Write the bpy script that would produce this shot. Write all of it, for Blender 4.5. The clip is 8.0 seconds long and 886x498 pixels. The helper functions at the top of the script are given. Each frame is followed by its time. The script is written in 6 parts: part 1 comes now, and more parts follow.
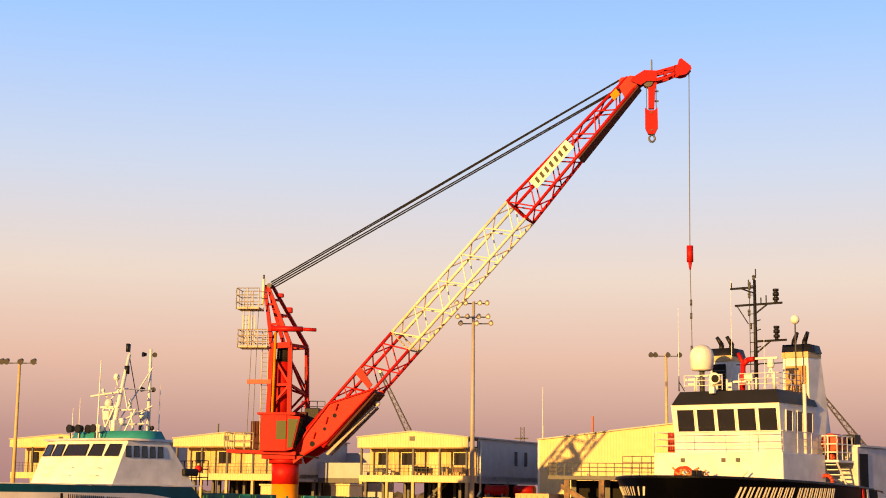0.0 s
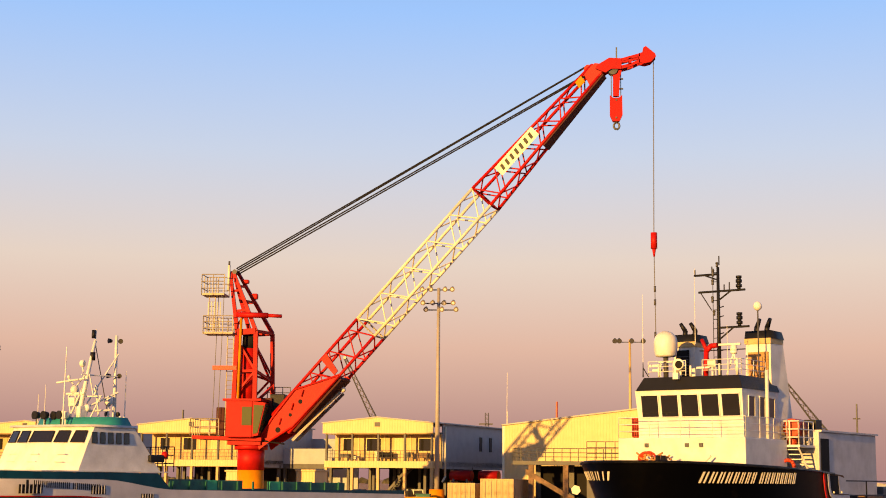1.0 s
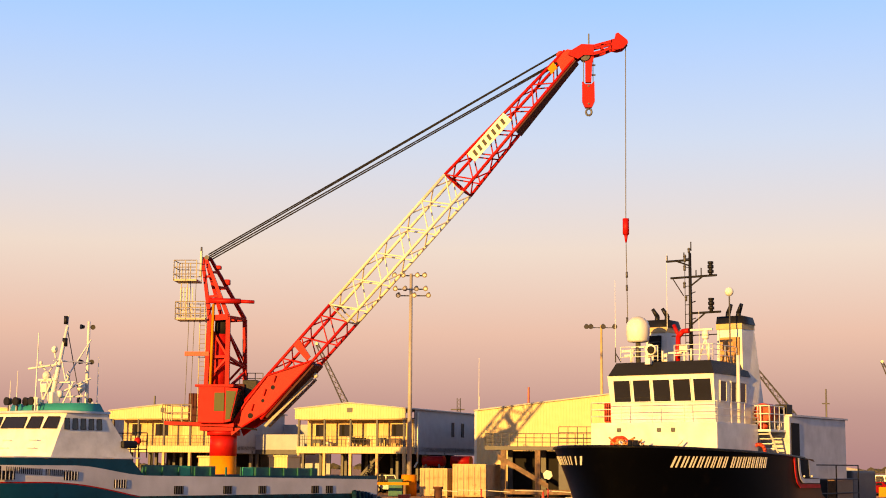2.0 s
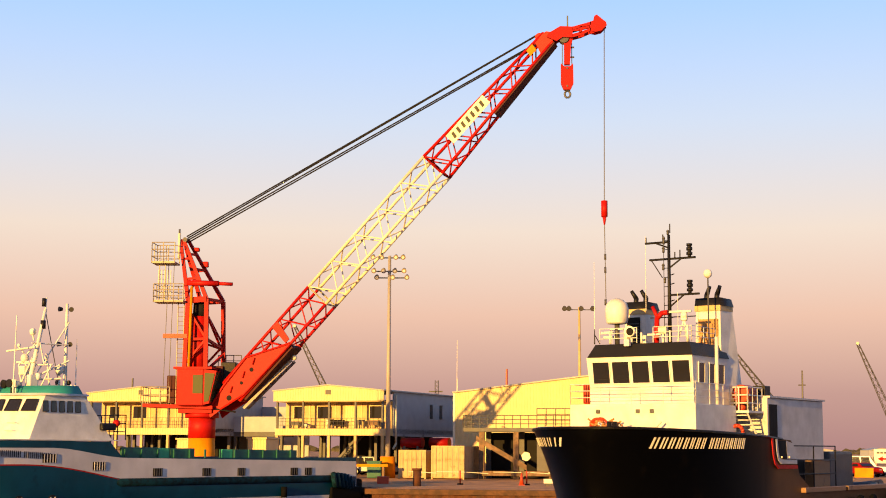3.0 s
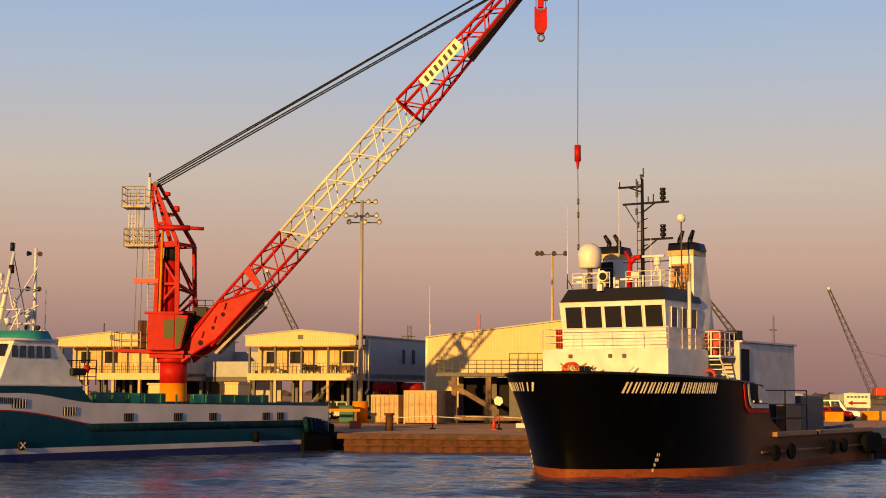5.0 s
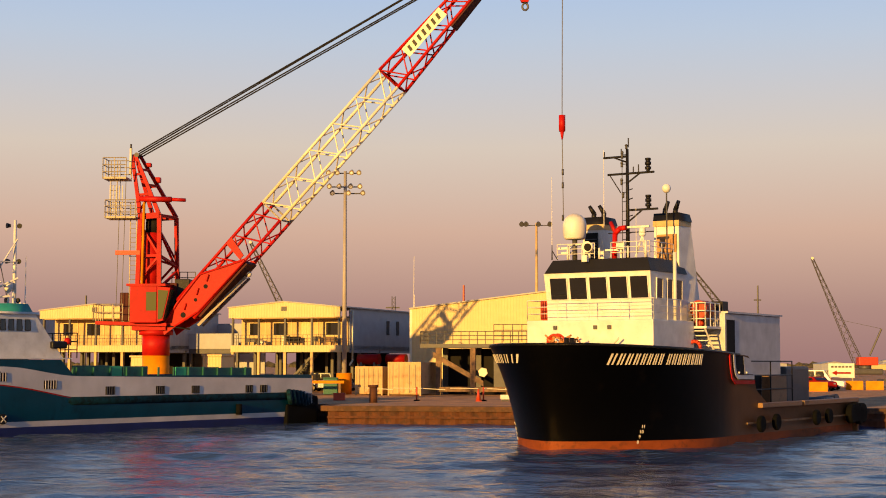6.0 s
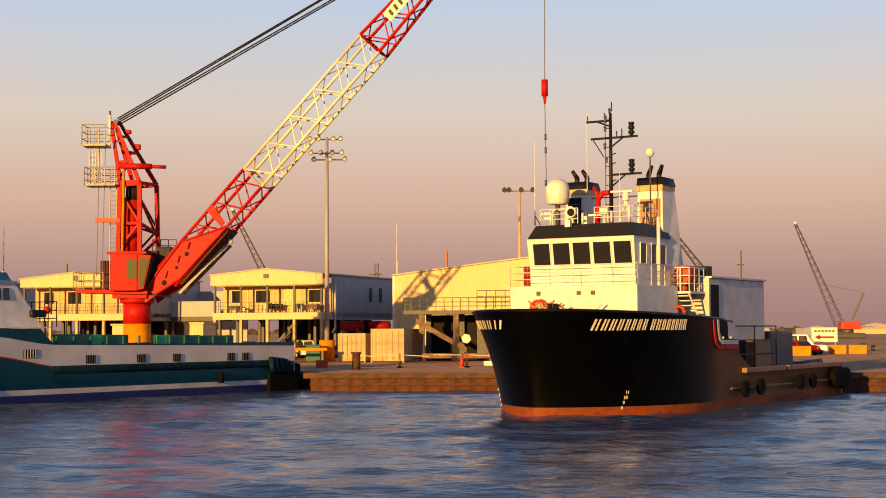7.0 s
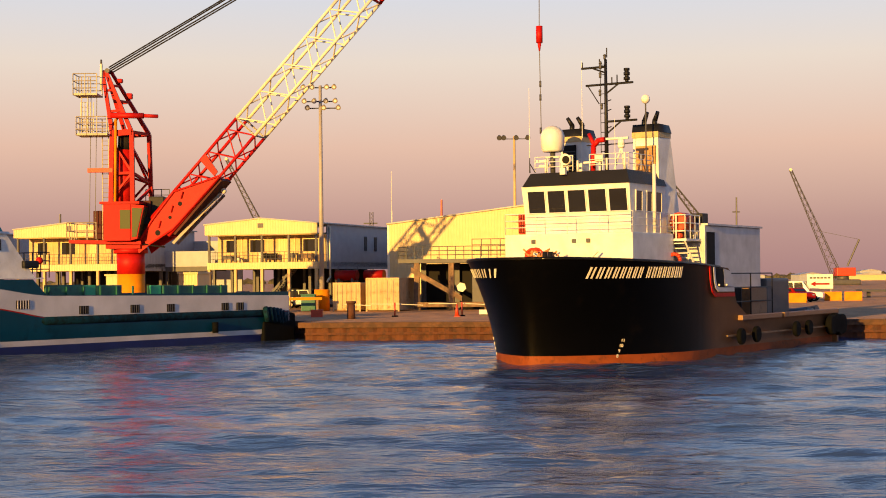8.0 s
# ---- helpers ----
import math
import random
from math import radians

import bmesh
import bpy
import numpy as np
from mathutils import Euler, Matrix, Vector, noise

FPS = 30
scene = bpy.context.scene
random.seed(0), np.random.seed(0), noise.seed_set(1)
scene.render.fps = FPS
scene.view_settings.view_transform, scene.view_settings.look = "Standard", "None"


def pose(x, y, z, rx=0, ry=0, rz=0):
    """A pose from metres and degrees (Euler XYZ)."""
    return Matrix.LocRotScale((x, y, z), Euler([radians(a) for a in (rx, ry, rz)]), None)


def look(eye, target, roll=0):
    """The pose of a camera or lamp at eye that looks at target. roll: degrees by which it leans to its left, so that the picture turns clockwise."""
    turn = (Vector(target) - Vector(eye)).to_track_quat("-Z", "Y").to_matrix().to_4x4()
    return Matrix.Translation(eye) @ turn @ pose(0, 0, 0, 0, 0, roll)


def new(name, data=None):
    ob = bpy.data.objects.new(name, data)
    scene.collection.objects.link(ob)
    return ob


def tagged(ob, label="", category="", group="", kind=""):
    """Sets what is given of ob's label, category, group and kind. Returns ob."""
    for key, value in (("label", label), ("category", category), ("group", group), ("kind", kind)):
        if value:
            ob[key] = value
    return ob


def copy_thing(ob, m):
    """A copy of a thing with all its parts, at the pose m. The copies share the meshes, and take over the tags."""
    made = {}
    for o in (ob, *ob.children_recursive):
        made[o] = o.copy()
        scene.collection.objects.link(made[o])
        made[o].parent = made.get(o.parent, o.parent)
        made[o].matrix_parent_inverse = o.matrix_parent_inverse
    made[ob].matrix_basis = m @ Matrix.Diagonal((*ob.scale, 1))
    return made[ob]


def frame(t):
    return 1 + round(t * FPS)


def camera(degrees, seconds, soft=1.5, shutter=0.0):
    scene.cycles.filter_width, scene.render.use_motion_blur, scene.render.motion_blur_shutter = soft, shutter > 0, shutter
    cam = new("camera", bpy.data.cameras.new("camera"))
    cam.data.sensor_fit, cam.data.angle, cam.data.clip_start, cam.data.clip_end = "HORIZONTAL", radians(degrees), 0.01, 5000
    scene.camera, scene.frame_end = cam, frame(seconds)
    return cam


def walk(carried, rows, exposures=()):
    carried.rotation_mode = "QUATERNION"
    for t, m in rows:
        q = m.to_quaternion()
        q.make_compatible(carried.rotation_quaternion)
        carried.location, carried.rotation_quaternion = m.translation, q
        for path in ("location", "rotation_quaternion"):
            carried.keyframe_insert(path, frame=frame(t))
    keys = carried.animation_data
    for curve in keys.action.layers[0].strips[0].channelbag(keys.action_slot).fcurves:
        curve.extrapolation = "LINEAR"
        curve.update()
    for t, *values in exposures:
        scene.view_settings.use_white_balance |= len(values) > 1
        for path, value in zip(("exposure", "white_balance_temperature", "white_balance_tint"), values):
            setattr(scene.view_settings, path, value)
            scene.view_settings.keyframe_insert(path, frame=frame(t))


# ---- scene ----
cam = camera(32.44, 8.0, soft=1.0)
walk(cam, [
    (0, pose(0.150, -1.793, 4.168, 99.119, -0.726, 5.694)),
    (0.5, pose(0.111, -2.014, 4.161, 98.868, -0.664, 4.988)),
    (1, pose(0.075, -2.198, 4.154, 98.606, -0.580, 4.351)),
    (1.5, pose(0.028, -2.302, 4.143, 98.344, -0.503, 3.787)),
    (3, pose(-0.150, -2.397, 4.109, 97.423, -0.317, 2.427)),
    (3.5, pose(-0.182, -2.377, 4.110, 96.958, -0.274, 2.104)),
    (4, pose(-0.179, -2.299, 4.108, 96.442, -0.246, 1.844)),
    (4.5, pose(-0.156, -2.135, 4.100, 95.911, -0.266, 1.642)),
    (6, pose(-0.113, -1.175, 4.199, 94.271, -0.064, 0.838)),
    (6.5, pose(-0.092, -0.848, 4.206, 93.705, 0.104, 0.516)),
    (7, pose(-0.070, -0.534, 4.210, 93.010, 0.267, 0.226)),
    (7.5, pose(-0.045, -0.261, 4.209, 92.133, 0.415, 0.082)),
    (8, pose(-0.013, -0.013, 4.223, 91.076, 0.559, 0.066)),
], exposures=[(0, 1.07, 6500, 14), (0.5, 0.98, 6500, 14), (1.0, 0.96, 6500, 14), (1.5, 1.02, 6500, 14), (3.0, 1.16, 6480, 12), (3.5, 1.15, 6450, 11),
              (4.0, 0.86, 6450, 11), (4.5, 0.48, 6450, 11), (6.0, 0.77, 6400, 10), (6.5, 0.79, 6350, 10), (7.0, 0.85, 6350, 10), (7.5, 0.93, 6300, 10), (8, 1.05, 6300, 10)])

# ---- light: low evening sun behind the camera to its left, clear sky ----
SUN_AZ, SUN_EL = radians(29.5), radians(8.3)
TO_SUN = Vector((-math.sin(SUN_AZ) * math.cos(SUN_EL), -math.cos(SUN_AZ) * math.cos(SUN_EL), math.sin(SUN_EL)))
sun = new("sun", bpy.data.lights.new("sun", "SUN"))
sun.data.energy, sun.data.angle, sun.data.color = 5.0, radians(0.6), (1.0, 0.53, 0.11)
sun.matrix_world = look(TO_SUN * 50, (0, 0, 0))
world = bpy.data.worlds.new("evening_sky")
scene.world = world
world.use_nodes = True
wt = world.node_tree
wt.nodes.clear()
w_out = wt.nodes.new("ShaderNodeOutputWorld")
w_bg = wt.nodes.new("ShaderNodeBackground")
w_sky = wt.nodes.new("ShaderNodeTexSky")
w_sky.sky_type, w_sky.sun_disc = "NISHITA", False
w_sky.sun_elevation, w_sky.sun_rotation = SUN_EL, math.pi + SUN_AZ
w_sky.air_density, w_sky.dust_density, w_sky.ozone_density = 1.0, 1.5, 2.0
# a dusk gradient by height above the horizon, blended with the physical sky
w_co = wt.nodes.new("ShaderNodeTexCoord")
w_sep = wt.nodes.new("ShaderNodeSeparateXYZ")
w_ramp = wt.nodes.new("ShaderNodeValToRGB")
wt.links.new(w_co.outputs["Generated"], w_sep.inputs[0])
wt.links.new(w_sep.outputs["Z"], w_ramp.inputs[0])
SKY = [(0.0, (0.36, 0.19, 0.18)), (0.035, (0.43, 0.237, 0.207)), (0.085, (0.66, 0.402, 0.292)), (0.14, (0.70, 0.565, 0.455)),
       (0.21, (0.52, 0.58, 0.68)), (0.30, (0.30, 0.50, 0.84)), (0.50, (0.08, 0.17, 0.37)), (1.0, (0.025, 0.055, 0.14))]
els = w_ramp.color_ramp.elements
els[0].position, els[0].color = SKY[0][0], (*SKY[0][1], 1)
els[1].position, els[1].color = SKY[-1][0], (*SKY[-1][1], 1)
for at, c in SKY[1:-1]:
    els.new(at).color = (*c, 1)
w_mul = wt.nodes.new("ShaderNodeMix")
w_mul.data_type, w_mul.blend_type = "RGBA", "MIX"
w_mul.inputs["Factor"].default_value = 0.9
w_scale = wt.nodes.new("ShaderNodeMix")
w_scale.data_type, w_scale.blend_type = "RGBA", "MULTIPLY"
w_scale.inputs["Factor"].default_value = 1.0
w_scale.inputs["B"].default_value = (0.12, 0.12, 0.12, 1)
wt.links.new(w_sky.outputs[0], w_scale.inputs["A"])
wt.links.new(w_scale.outputs["Result"], w_mul.inputs["A"])
wt.links.new(w_ramp.outputs[0], w_mul.inputs["B"])
wt.links.new(w_mul.outputs["Result"], w_bg.inputs[0])
w_bg.inputs[1].default_value = 0.62
wt.links.new(w_bg.outputs[0], w_out.inputs[0])


# ---- materials ----
def mat(name, color, rough=0.5, metal=0.0, var=0.12, scale=1.2, bump=0.02, fine=25.0, second=None, cover=0.5, spec=0.5, rib=0.0, axis="X"):
    """A painted or raw surface: colour with two scales of variation, an optional second colour in patches, relief, ribs."""
    m = bpy.data.materials.new(name)
    m.use_nodes = True
    nt = m.node_tree
    b = nt.nodes["Principled BSDF"]
    b.inputs["Roughness"].default_value, b.inputs["Metallic"].default_value = rough, metal
    b.inputs["Specular IOR Level"].default_value = spec
    co = nt.nodes.new("ShaderNodeTexCoord")
    n1 = nt.nodes.new("ShaderNodeTexNoise")
    n1.inputs["Scale"].default_value, n1.inputs["Detail"].default_value = scale, 5
    n2 = nt.nodes.new("ShaderNodeTexNoise")
    n2.inputs["Scale"].default_value, n2.inputs["Detail"].default_value = fine, 3
    for n in (n1, n2):
        nt.links.new(co.outputs["Object"], n.inputs["Vector"])
    ramp = nt.nodes.new("ShaderNodeValToRGB")
    e = ramp.color_ramp.elements
    dark = [c * (1 - var * 1.6) for c in color]
    light = [min(1, c * (1 + var)) for c in color]
    e[0].position, e[0].color = 0.3, (*dark, 1)
    e[1].position, e[1].color = 0.7, (*light, 1)
    nt.links.new(n1.outputs["Fac"], ramp.inputs[0])
    last = ramp.outputs[0]
    if second:
        mask = nt.nodes.new("ShaderNodeValToRGB")
        mask.color_ramp.elements[0].position = 1 - cover - 0.06
        mask.color_ramp.elements[1].position = 1 - cover + 0.06
        n3 = nt.nodes.new("ShaderNodeTexNoise")
        n3.inputs["Scale"].default_value, n3.inputs["Detail"].default_value, n3.inputs["Roughness"].default_value = scale * 1.7, 8, 0.7
        nt.links.new(co.outputs["Object"], n3.inputs["Vector"])
        nt.links.new(n3.outputs["Fac"], mask.inputs[0])
        mx = nt.nodes.new("ShaderNodeMix")
        mx.data_type = "RGBA"
        mx.inputs["B"].default_value = (*second, 1)
        nt.links.new(mask.outputs[0], mx.inputs["Factor"])
        nt.links.new(last, mx.inputs["A"])
        last = mx.outputs["Result"]
    grain = nt.nodes.new("ShaderNodeMix")
    grain.data_type, grain.blend_type = "RGBA", "OVERLAY"
    grain.inputs["Factor"].default_value = 0.18
    nt.links.new(last, grain.inputs["A"])
    nt.links.new(n2.outputs["Fac"], grain.inputs["B"])
    nt.links.new(grain.outputs["Result"], b.inputs["Base Color"])
    bp = nt.nodes.new("ShaderNodeBump")
    bp.inputs["Strength"].default_value, bp.inputs["Distance"].default_value = 0.5, bump
    nt.links.new(n2.outputs["Fac"], bp.inputs["Height"])
    if rib:
        w = nt.nodes.new("ShaderNodeTexWave")
        w.wave_profile, w.bands_direction = "SIN", axis
        w.inputs["Scale"].default_value = 6.2832 / (20 * rib)
        nt.links.new(co.outputs["Object"], w.inputs["Vector"])
        bw = nt.nodes.new("ShaderNodeBump")
        bw.inputs["Strength"].default_value, bw.inputs["Distance"].default_value = 1.0, 0.018
        nt.links.new(w.outputs["Fac"], bw.inputs["Height"])
        nt.links.new(bp.outputs[0], bw.inputs["Normal"])
        bp = bw
    nt.links.new(bp.outputs[0], b.inputs["Normal"])
    return m


RED = mat("crane_red_paint", (0.38, 0.0075, 0.0035), 0.5, second=(0.28, 0.007, 0.004), cover=0.40, spec=0.15)
YELLOW = mat("pedestal_yellow_paint", (0.62, 0.21, 0.0), 0.6, second=(0.5, 0.12, 0.0), cover=0.3, spec=0.1)
CREAM = mat("boom_white_paint", (0.66, 0.62, 0.48), 0.45)
WHITE = mat("white_ship_paint", (0.64, 0.63, 0.60), 0.4, second=(0.56, 0.53, 0.48), cover=0.36)
STAINED = mat("rust_streaked_white_paint", (0.48, 0.465, 0.465), 0.45, second=(0.40, 0.35, 0.31), cover=0.28)
BLACK = mat("black_hull_paint", (0.0025, 0.0022, 0.0024), 0.35, second=(0.006, 0.0045, 0.004), cover=0.38, spec=0.25, bump=0.03, scale=0.5)
BROWN = mat("weathered_brown_hull_paint", (0.22, 0.11, 0.045), 0.5, second=(0.10, 0.05, 0.025), cover=0.36, bump=0.03, scale=0.7)
BROWNHULL_AT = (9.5, 11.4)


def sunlit_hull():
    """Black hull paint, with the glow of grazing sun painted brown over the after sides."""
    m = mat("black_hull_paint_sun_glow_aft", (0.0008, 0.0008, 0.0010), 0.35, second=(0.0022, 0.0018, 0.0016), cover=0.38, spec=0.09, bump=0.006, scale=0.5)
    nt = m.node_tree
    b = nt.nodes["Principled BSDF"]
    src = b.inputs["Base Color"].links[0].from_socket
    co = [n for n in nt.nodes if n.type == "TEX_COORD"][0]
    sep = nt.nodes.new("ShaderNodeSeparateXYZ")
    nt.links.new(co.outputs["Object"], sep.inputs[0])
    mr = nt.nodes.new("ShaderNodeMapRange")
    mr.inputs["From Min"].default_value, mr.inputs["From Max"].default_value = BROWNHULL_AT
    nt.links.new(sep.outputs["Y"], mr.inputs["Value"])
    n = nt.nodes.new("ShaderNodeTexNoise")
    n.inputs["Scale"].default_value, n.inputs["Detail"].default_value = 0.9, 8
    nt.links.new(co.outputs["Object"], n.inputs["Vector"])
    mul = nt.nodes.new("ShaderNodeMath")
    mul.operation = "MULTIPLY"
    ad = nt.nodes.new("ShaderNodeMath")
    ad.operation, ad.inputs[1].default_value = "ADD", 0.45
    nt.links.new(n.outputs["Fac"], ad.inputs[0])
    nt.links.new(mr.outputs[0], mul.inputs[0])
    nt.links.new(ad.outputs[0], mul.inputs[1])
    mx = nt.nodes.new("ShaderNodeMix")
    mx.data_type = "RGBA"
    # brown of the low sun on the side, mixed into the paint
    mx.inputs["B"].default_value = (0.12, 0.055, 0.022, 1)
    nt.links.new(mul.outputs[0], mx.inputs["Factor"])
    nt.links.new(src, mx.inputs["A"])
    nt.links.new(mx.outputs["Result"], b.inputs["Base Color"])
    return m


SUNLITHULL = sunlit_hull()
BOOT = mat("red_antifouling_paint", (0.19, 0.045, 0.010), 0.6, second=(0.11, 0.032, 0.011), cover=0.42, spec=0.15)
BOATWHITE = mat("off_white_hull_paint", (0.56, 0.53, 0.52), 0.45, second=(0.48, 0.43, 0.40), cover=0.3, scale=0.5)
TEAL = mat("teal_hull_paint", (0.001, 0.046, 0.082), 0.35, second=(0.001, 0.031, 0.058), cover=0.4, scale=0.6, spec=0.25)
TEALROOF = mat("teal_roof_paint", (0.02, 0.22, 0.22), 0.45)
GREEN = mat("green_rail_panels", (0.012, 0.11, 0.075), 0.5, second=(0.008, 0.06, 0.05), cover=0.4)
BRIGHTGREEN = mat("bright_green_panel", (0.03, 0.36, 0.17), 0.5)
NAVY = mat("navy_boot_paint", (0.012, 0.02, 0.115), 0.45)
TEALRUBBER = mat("teal_stained_rubber", (0.001, 0.026, 0.045), 0.8, bump=0.05, second=(0.001, 0.01, 0.018), cover=0.5, scale=1.5, spec=0.15)
RUBBER = mat("black_rubber", (0.003, 0.0035, 0.004), 0.85, bump=0.05, spec=0.1)
STEEL = mat("dark_grey_steel", (0.07, 0.07, 0.075), 0.55, metal=0.2)
GALV = mat("galvanized_steel", (0.27, 0.24, 0.19), 0.5, metal=0.25)
# near-black for dark parts, and for painted shade in openings and under floors
DARK = mat("dark_paint_and_opening_shade", (0.010, 0.009, 0.009), 0.8, spec=0.2)
MASTBLACK = mat("black_mast_paint", (0.008, 0.008, 0.010), 0.5, spec=0.25)
ORANGE = mat("orange_plastic", (0.45, 0.04, 0.006), 0.5)
ROPE = mat("faded_orange_rope", (0.50, 0.22, 0.07), 0.9, var=0.4, scale=9)
TIMBER = mat("treated_timber", (0.20, 0.12, 0.065), 0.8, second=(0.11, 0.07, 0.04), cover=0.5, scale=0.9)
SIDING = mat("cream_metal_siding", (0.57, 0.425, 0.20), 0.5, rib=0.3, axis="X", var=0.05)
# siding toned grey: painted shade of walls away from the sun, also far sheds
GREYSIDING = mat("grey_shade_toned_siding", (0.30, 0.32, 0.36), 0.5, rib=0.3, axis="Y", var=0.06)
ROOFM = mat("grey_metal_roof", (0.30, 0.29, 0.28), 0.45)
# dark red of a control box, and crane red darkened as painted shade
MAROON = mat("maroon_paint_and_shaded_red", (0.06, 0.012, 0.01), 0.65, spec=0.2)
# tan that paints the shade inside the starboard funnel's recess
TANPANEL = mat("tan_recess_shade", (0.42, 0.22, 0.075), 0.6, second=(0.25, 0.13, 0.06), cover=0.3)
WALLIN = mat("cream_painted_wall", (0.48, 0.34, 0.15), 0.6)
CONCRETE = mat("weathered_concrete", (0.50, 0.255, 0.105), 0.85, second=(0.31, 0.15, 0.06), cover=0.45, scale=0.35, bump=0.1)
CAPSTONE = mat("stained_quay_cap", (0.105, 0.047, 0.02), 0.85, second=(0.055, 0.027, 0.013), cover=0.5, scale=0.8, bump=0.06)
SHEETPILE = mat("rusty_sheet_pile", (0.085, 0.026, 0.008), 0.85, second=(0.045, 0.017, 0.008), cover=0.45, bump=0.06)
RUSTBOX = mat("rust_worn_container_paint", (0.47, 0.33, 0.17), 0.7, second=(0.27, 0.14, 0.06), cover=0.4, scale=0.9, rib=0.28)
CARRED = mat("red_car_paint", (0.24, 0.005, 0.003), 0.45, spec=0.1)
CARSILVER = mat("silver_blue_car_paint", (0.20, 0.24, 0.29), 0.3, var=0.03)
CARWHITE = mat("white_car_paint", (0.72, 0.72, 0.72), 0.25, var=0.02)
LETTER = mat("white_lettering_paint", (0.62, 0.58, 0.50), 0.5, var=0.05)
POLEPAINT = mat("weathered_pole_paint", (0.31, 0.285, 0.265), 0.5, second=(0.14, 0.14, 0.15), cover=0.36, scale=0.35)
CHROME = mat("bright_metal", (0.7, 0.68, 0.62), 0.25, metal=0.9, var=0.03)
FOLIAGE = mat("far_foliage", (0.07, 0.06, 0.03), 0.9, var=0.5, scale=0.2)


def glass(name, tint, rough=0.06):
    m = bpy.data.materials.new(name)
    m.use_nodes = True
    b = m.node_tree.nodes["Principled BSDF"]
    b.inputs["Base Color"].default_value = (*tint, 1)
    b.inputs["Roughness"].default_value = rough
    b.inputs["IOR"].default_value = 1.5
    n = m.node_tree.nodes.new("ShaderNodeTexNoise")
    n.inputs["Scale"].default_value = 0.8
    bp = m.node_tree.nodes.new("ShaderNodeBump")
    bp.inputs["Strength"].default_value, bp.inputs["Distance"].default_value = 0.2, 0.02
    m.node_tree.links.new(n.outputs["Fac"], bp.inputs["Height"])
    m.node_tree.links.new(bp.outputs[0], b.inputs["Normal"])
    return m


GLASS = glass("tinted_window_glass", (0.015, 0.014, 0.014))
GREENGLASS = glass("green_cab_glass", (0.09, 0.10, 0.03))


def water_material():
    m = bpy.data.materials.new("harbour_water")
    m.use_nodes = True
    nt = m.node_tree
    b = nt.nodes["Principled BSDF"]
    b.inputs["Base Color"].default_value = (0.030, 0.054, 0.125, 1)
    b.inputs["Roughness"].default_value, b.inputs["IOR"].default_value = 0.12, 1.33
    co = nt.nodes.new("ShaderNodeTexCoord")
    mp = nt.nodes.new("ShaderNodeMapping")
    mp.inputs["Scale"].default_value = (0.45, 1.3, 1)
    mp.inputs["Rotation"].default_value = (0, 0, radians(8))
    nt.links.new(co.outputs["Object"], mp.inputs[0])
    prev = None
    patch = nt.nodes.new("ShaderNodeTexNoise")
    patch.inputs["Scale"].default_value, patch.inputs["Detail"].default_value = 0.12, 2
    nt.links.new(mp.outputs[0], patch.inputs["Vector"])
    calm = nt.nodes.new("ShaderNodeMapRange")
    calm.inputs["From Min"].default_value, calm.inputs["From Max"].default_value = 0.35, 0.65
    calm.inputs["To Min"].default_value, calm.inputs["To Max"].default_value = 0.45, 1.35
    nt.links.new(patch.outputs["Fac"], calm.inputs["Value"])
    for sc, dist in ((1.2, 0.155), (3.6, 0.055), (10.0, 0.008)):
        n = nt.nodes.new("ShaderNodeTexNoise")
        n.inputs["Scale"].default_value, n.inputs["Detail"].default_value = sc, 4
        nt.links.new(mp.outputs[0], n.inputs["Vector"])
        bp = nt.nodes.new("ShaderNodeBump")
        bp.inputs["Strength"].default_value, bp.inputs["Distance"].default_value = 1.0, dist
        gust = nt.nodes.new("ShaderNodeMath")
        gust.operation = "MULTIPLY"
        nt.links.new(n.outputs["Fac"], gust.inputs[0])
        nt.links.new(calm.outputs[0], gust.inputs[1])
        nt.links.new(gust.outputs[0], bp.inputs["Height"])
        if prev:
            nt.links.new(prev.outputs[0], bp.inputs["Normal"])
        prev = bp
    nt.links.new(prev.outputs[0], b.inputs["Normal"])
    return m


WATER = water_material()


# ---- shape helpers ----
def box(bm, x0, x1, y0, y1, z0, z1):
    v = [bm.verts.new(p) for p in ((x0, y0, z0), (x1, y0, z0), (x1, y1, z0), (x0, y1, z0), (x0, y0, z1), (x1, y0, z1), (x1, y1, z1), (x0, y1, z1))]
    for f in ((0, 3, 2, 1), (4, 5, 6, 7), (0, 1, 5, 4), (1, 2, 6, 5), (2, 3, 7, 6), (3, 0, 4, 7)):
        bm.faces.new([v[i] for i in f])
    return v


def bevelled(bm, w=0.05, seg=2):
    bmesh.ops.bevel(bm, geom=[e for e in bm.edges], offset=w, segments=seg, affect="EDGES", profile=0.6)
    return bm


def tube(bm, p, q, r, n=8, r2=None):
    p, q = Vector(p), Vector(q)
    d = (q - p).normalized()
    a = d.orthogonal().normalized()
    b = d.cross(a)
    r2 = r if r2 is None else r2
    lo = [bm.verts.new(p + r * (math.cos(t) * a + math.sin(t) * b)) for t in (2 * math.pi * i / n for i in range(n))]
    hi = [bm.verts.new(q + r2 * (math.cos(t) * a + math.sin(t) * b)) for t in (2 * math.pi * i / n for i in range(n))]
    for i in range(n):
        f = bm.faces.new((lo[i], lo[(i + 1) % n], hi[(i + 1) % n], hi[i]))
        f.smooth = n > 6
    bm.faces.new(lo[::-1])
    bm.faces.new(hi)
    return bm


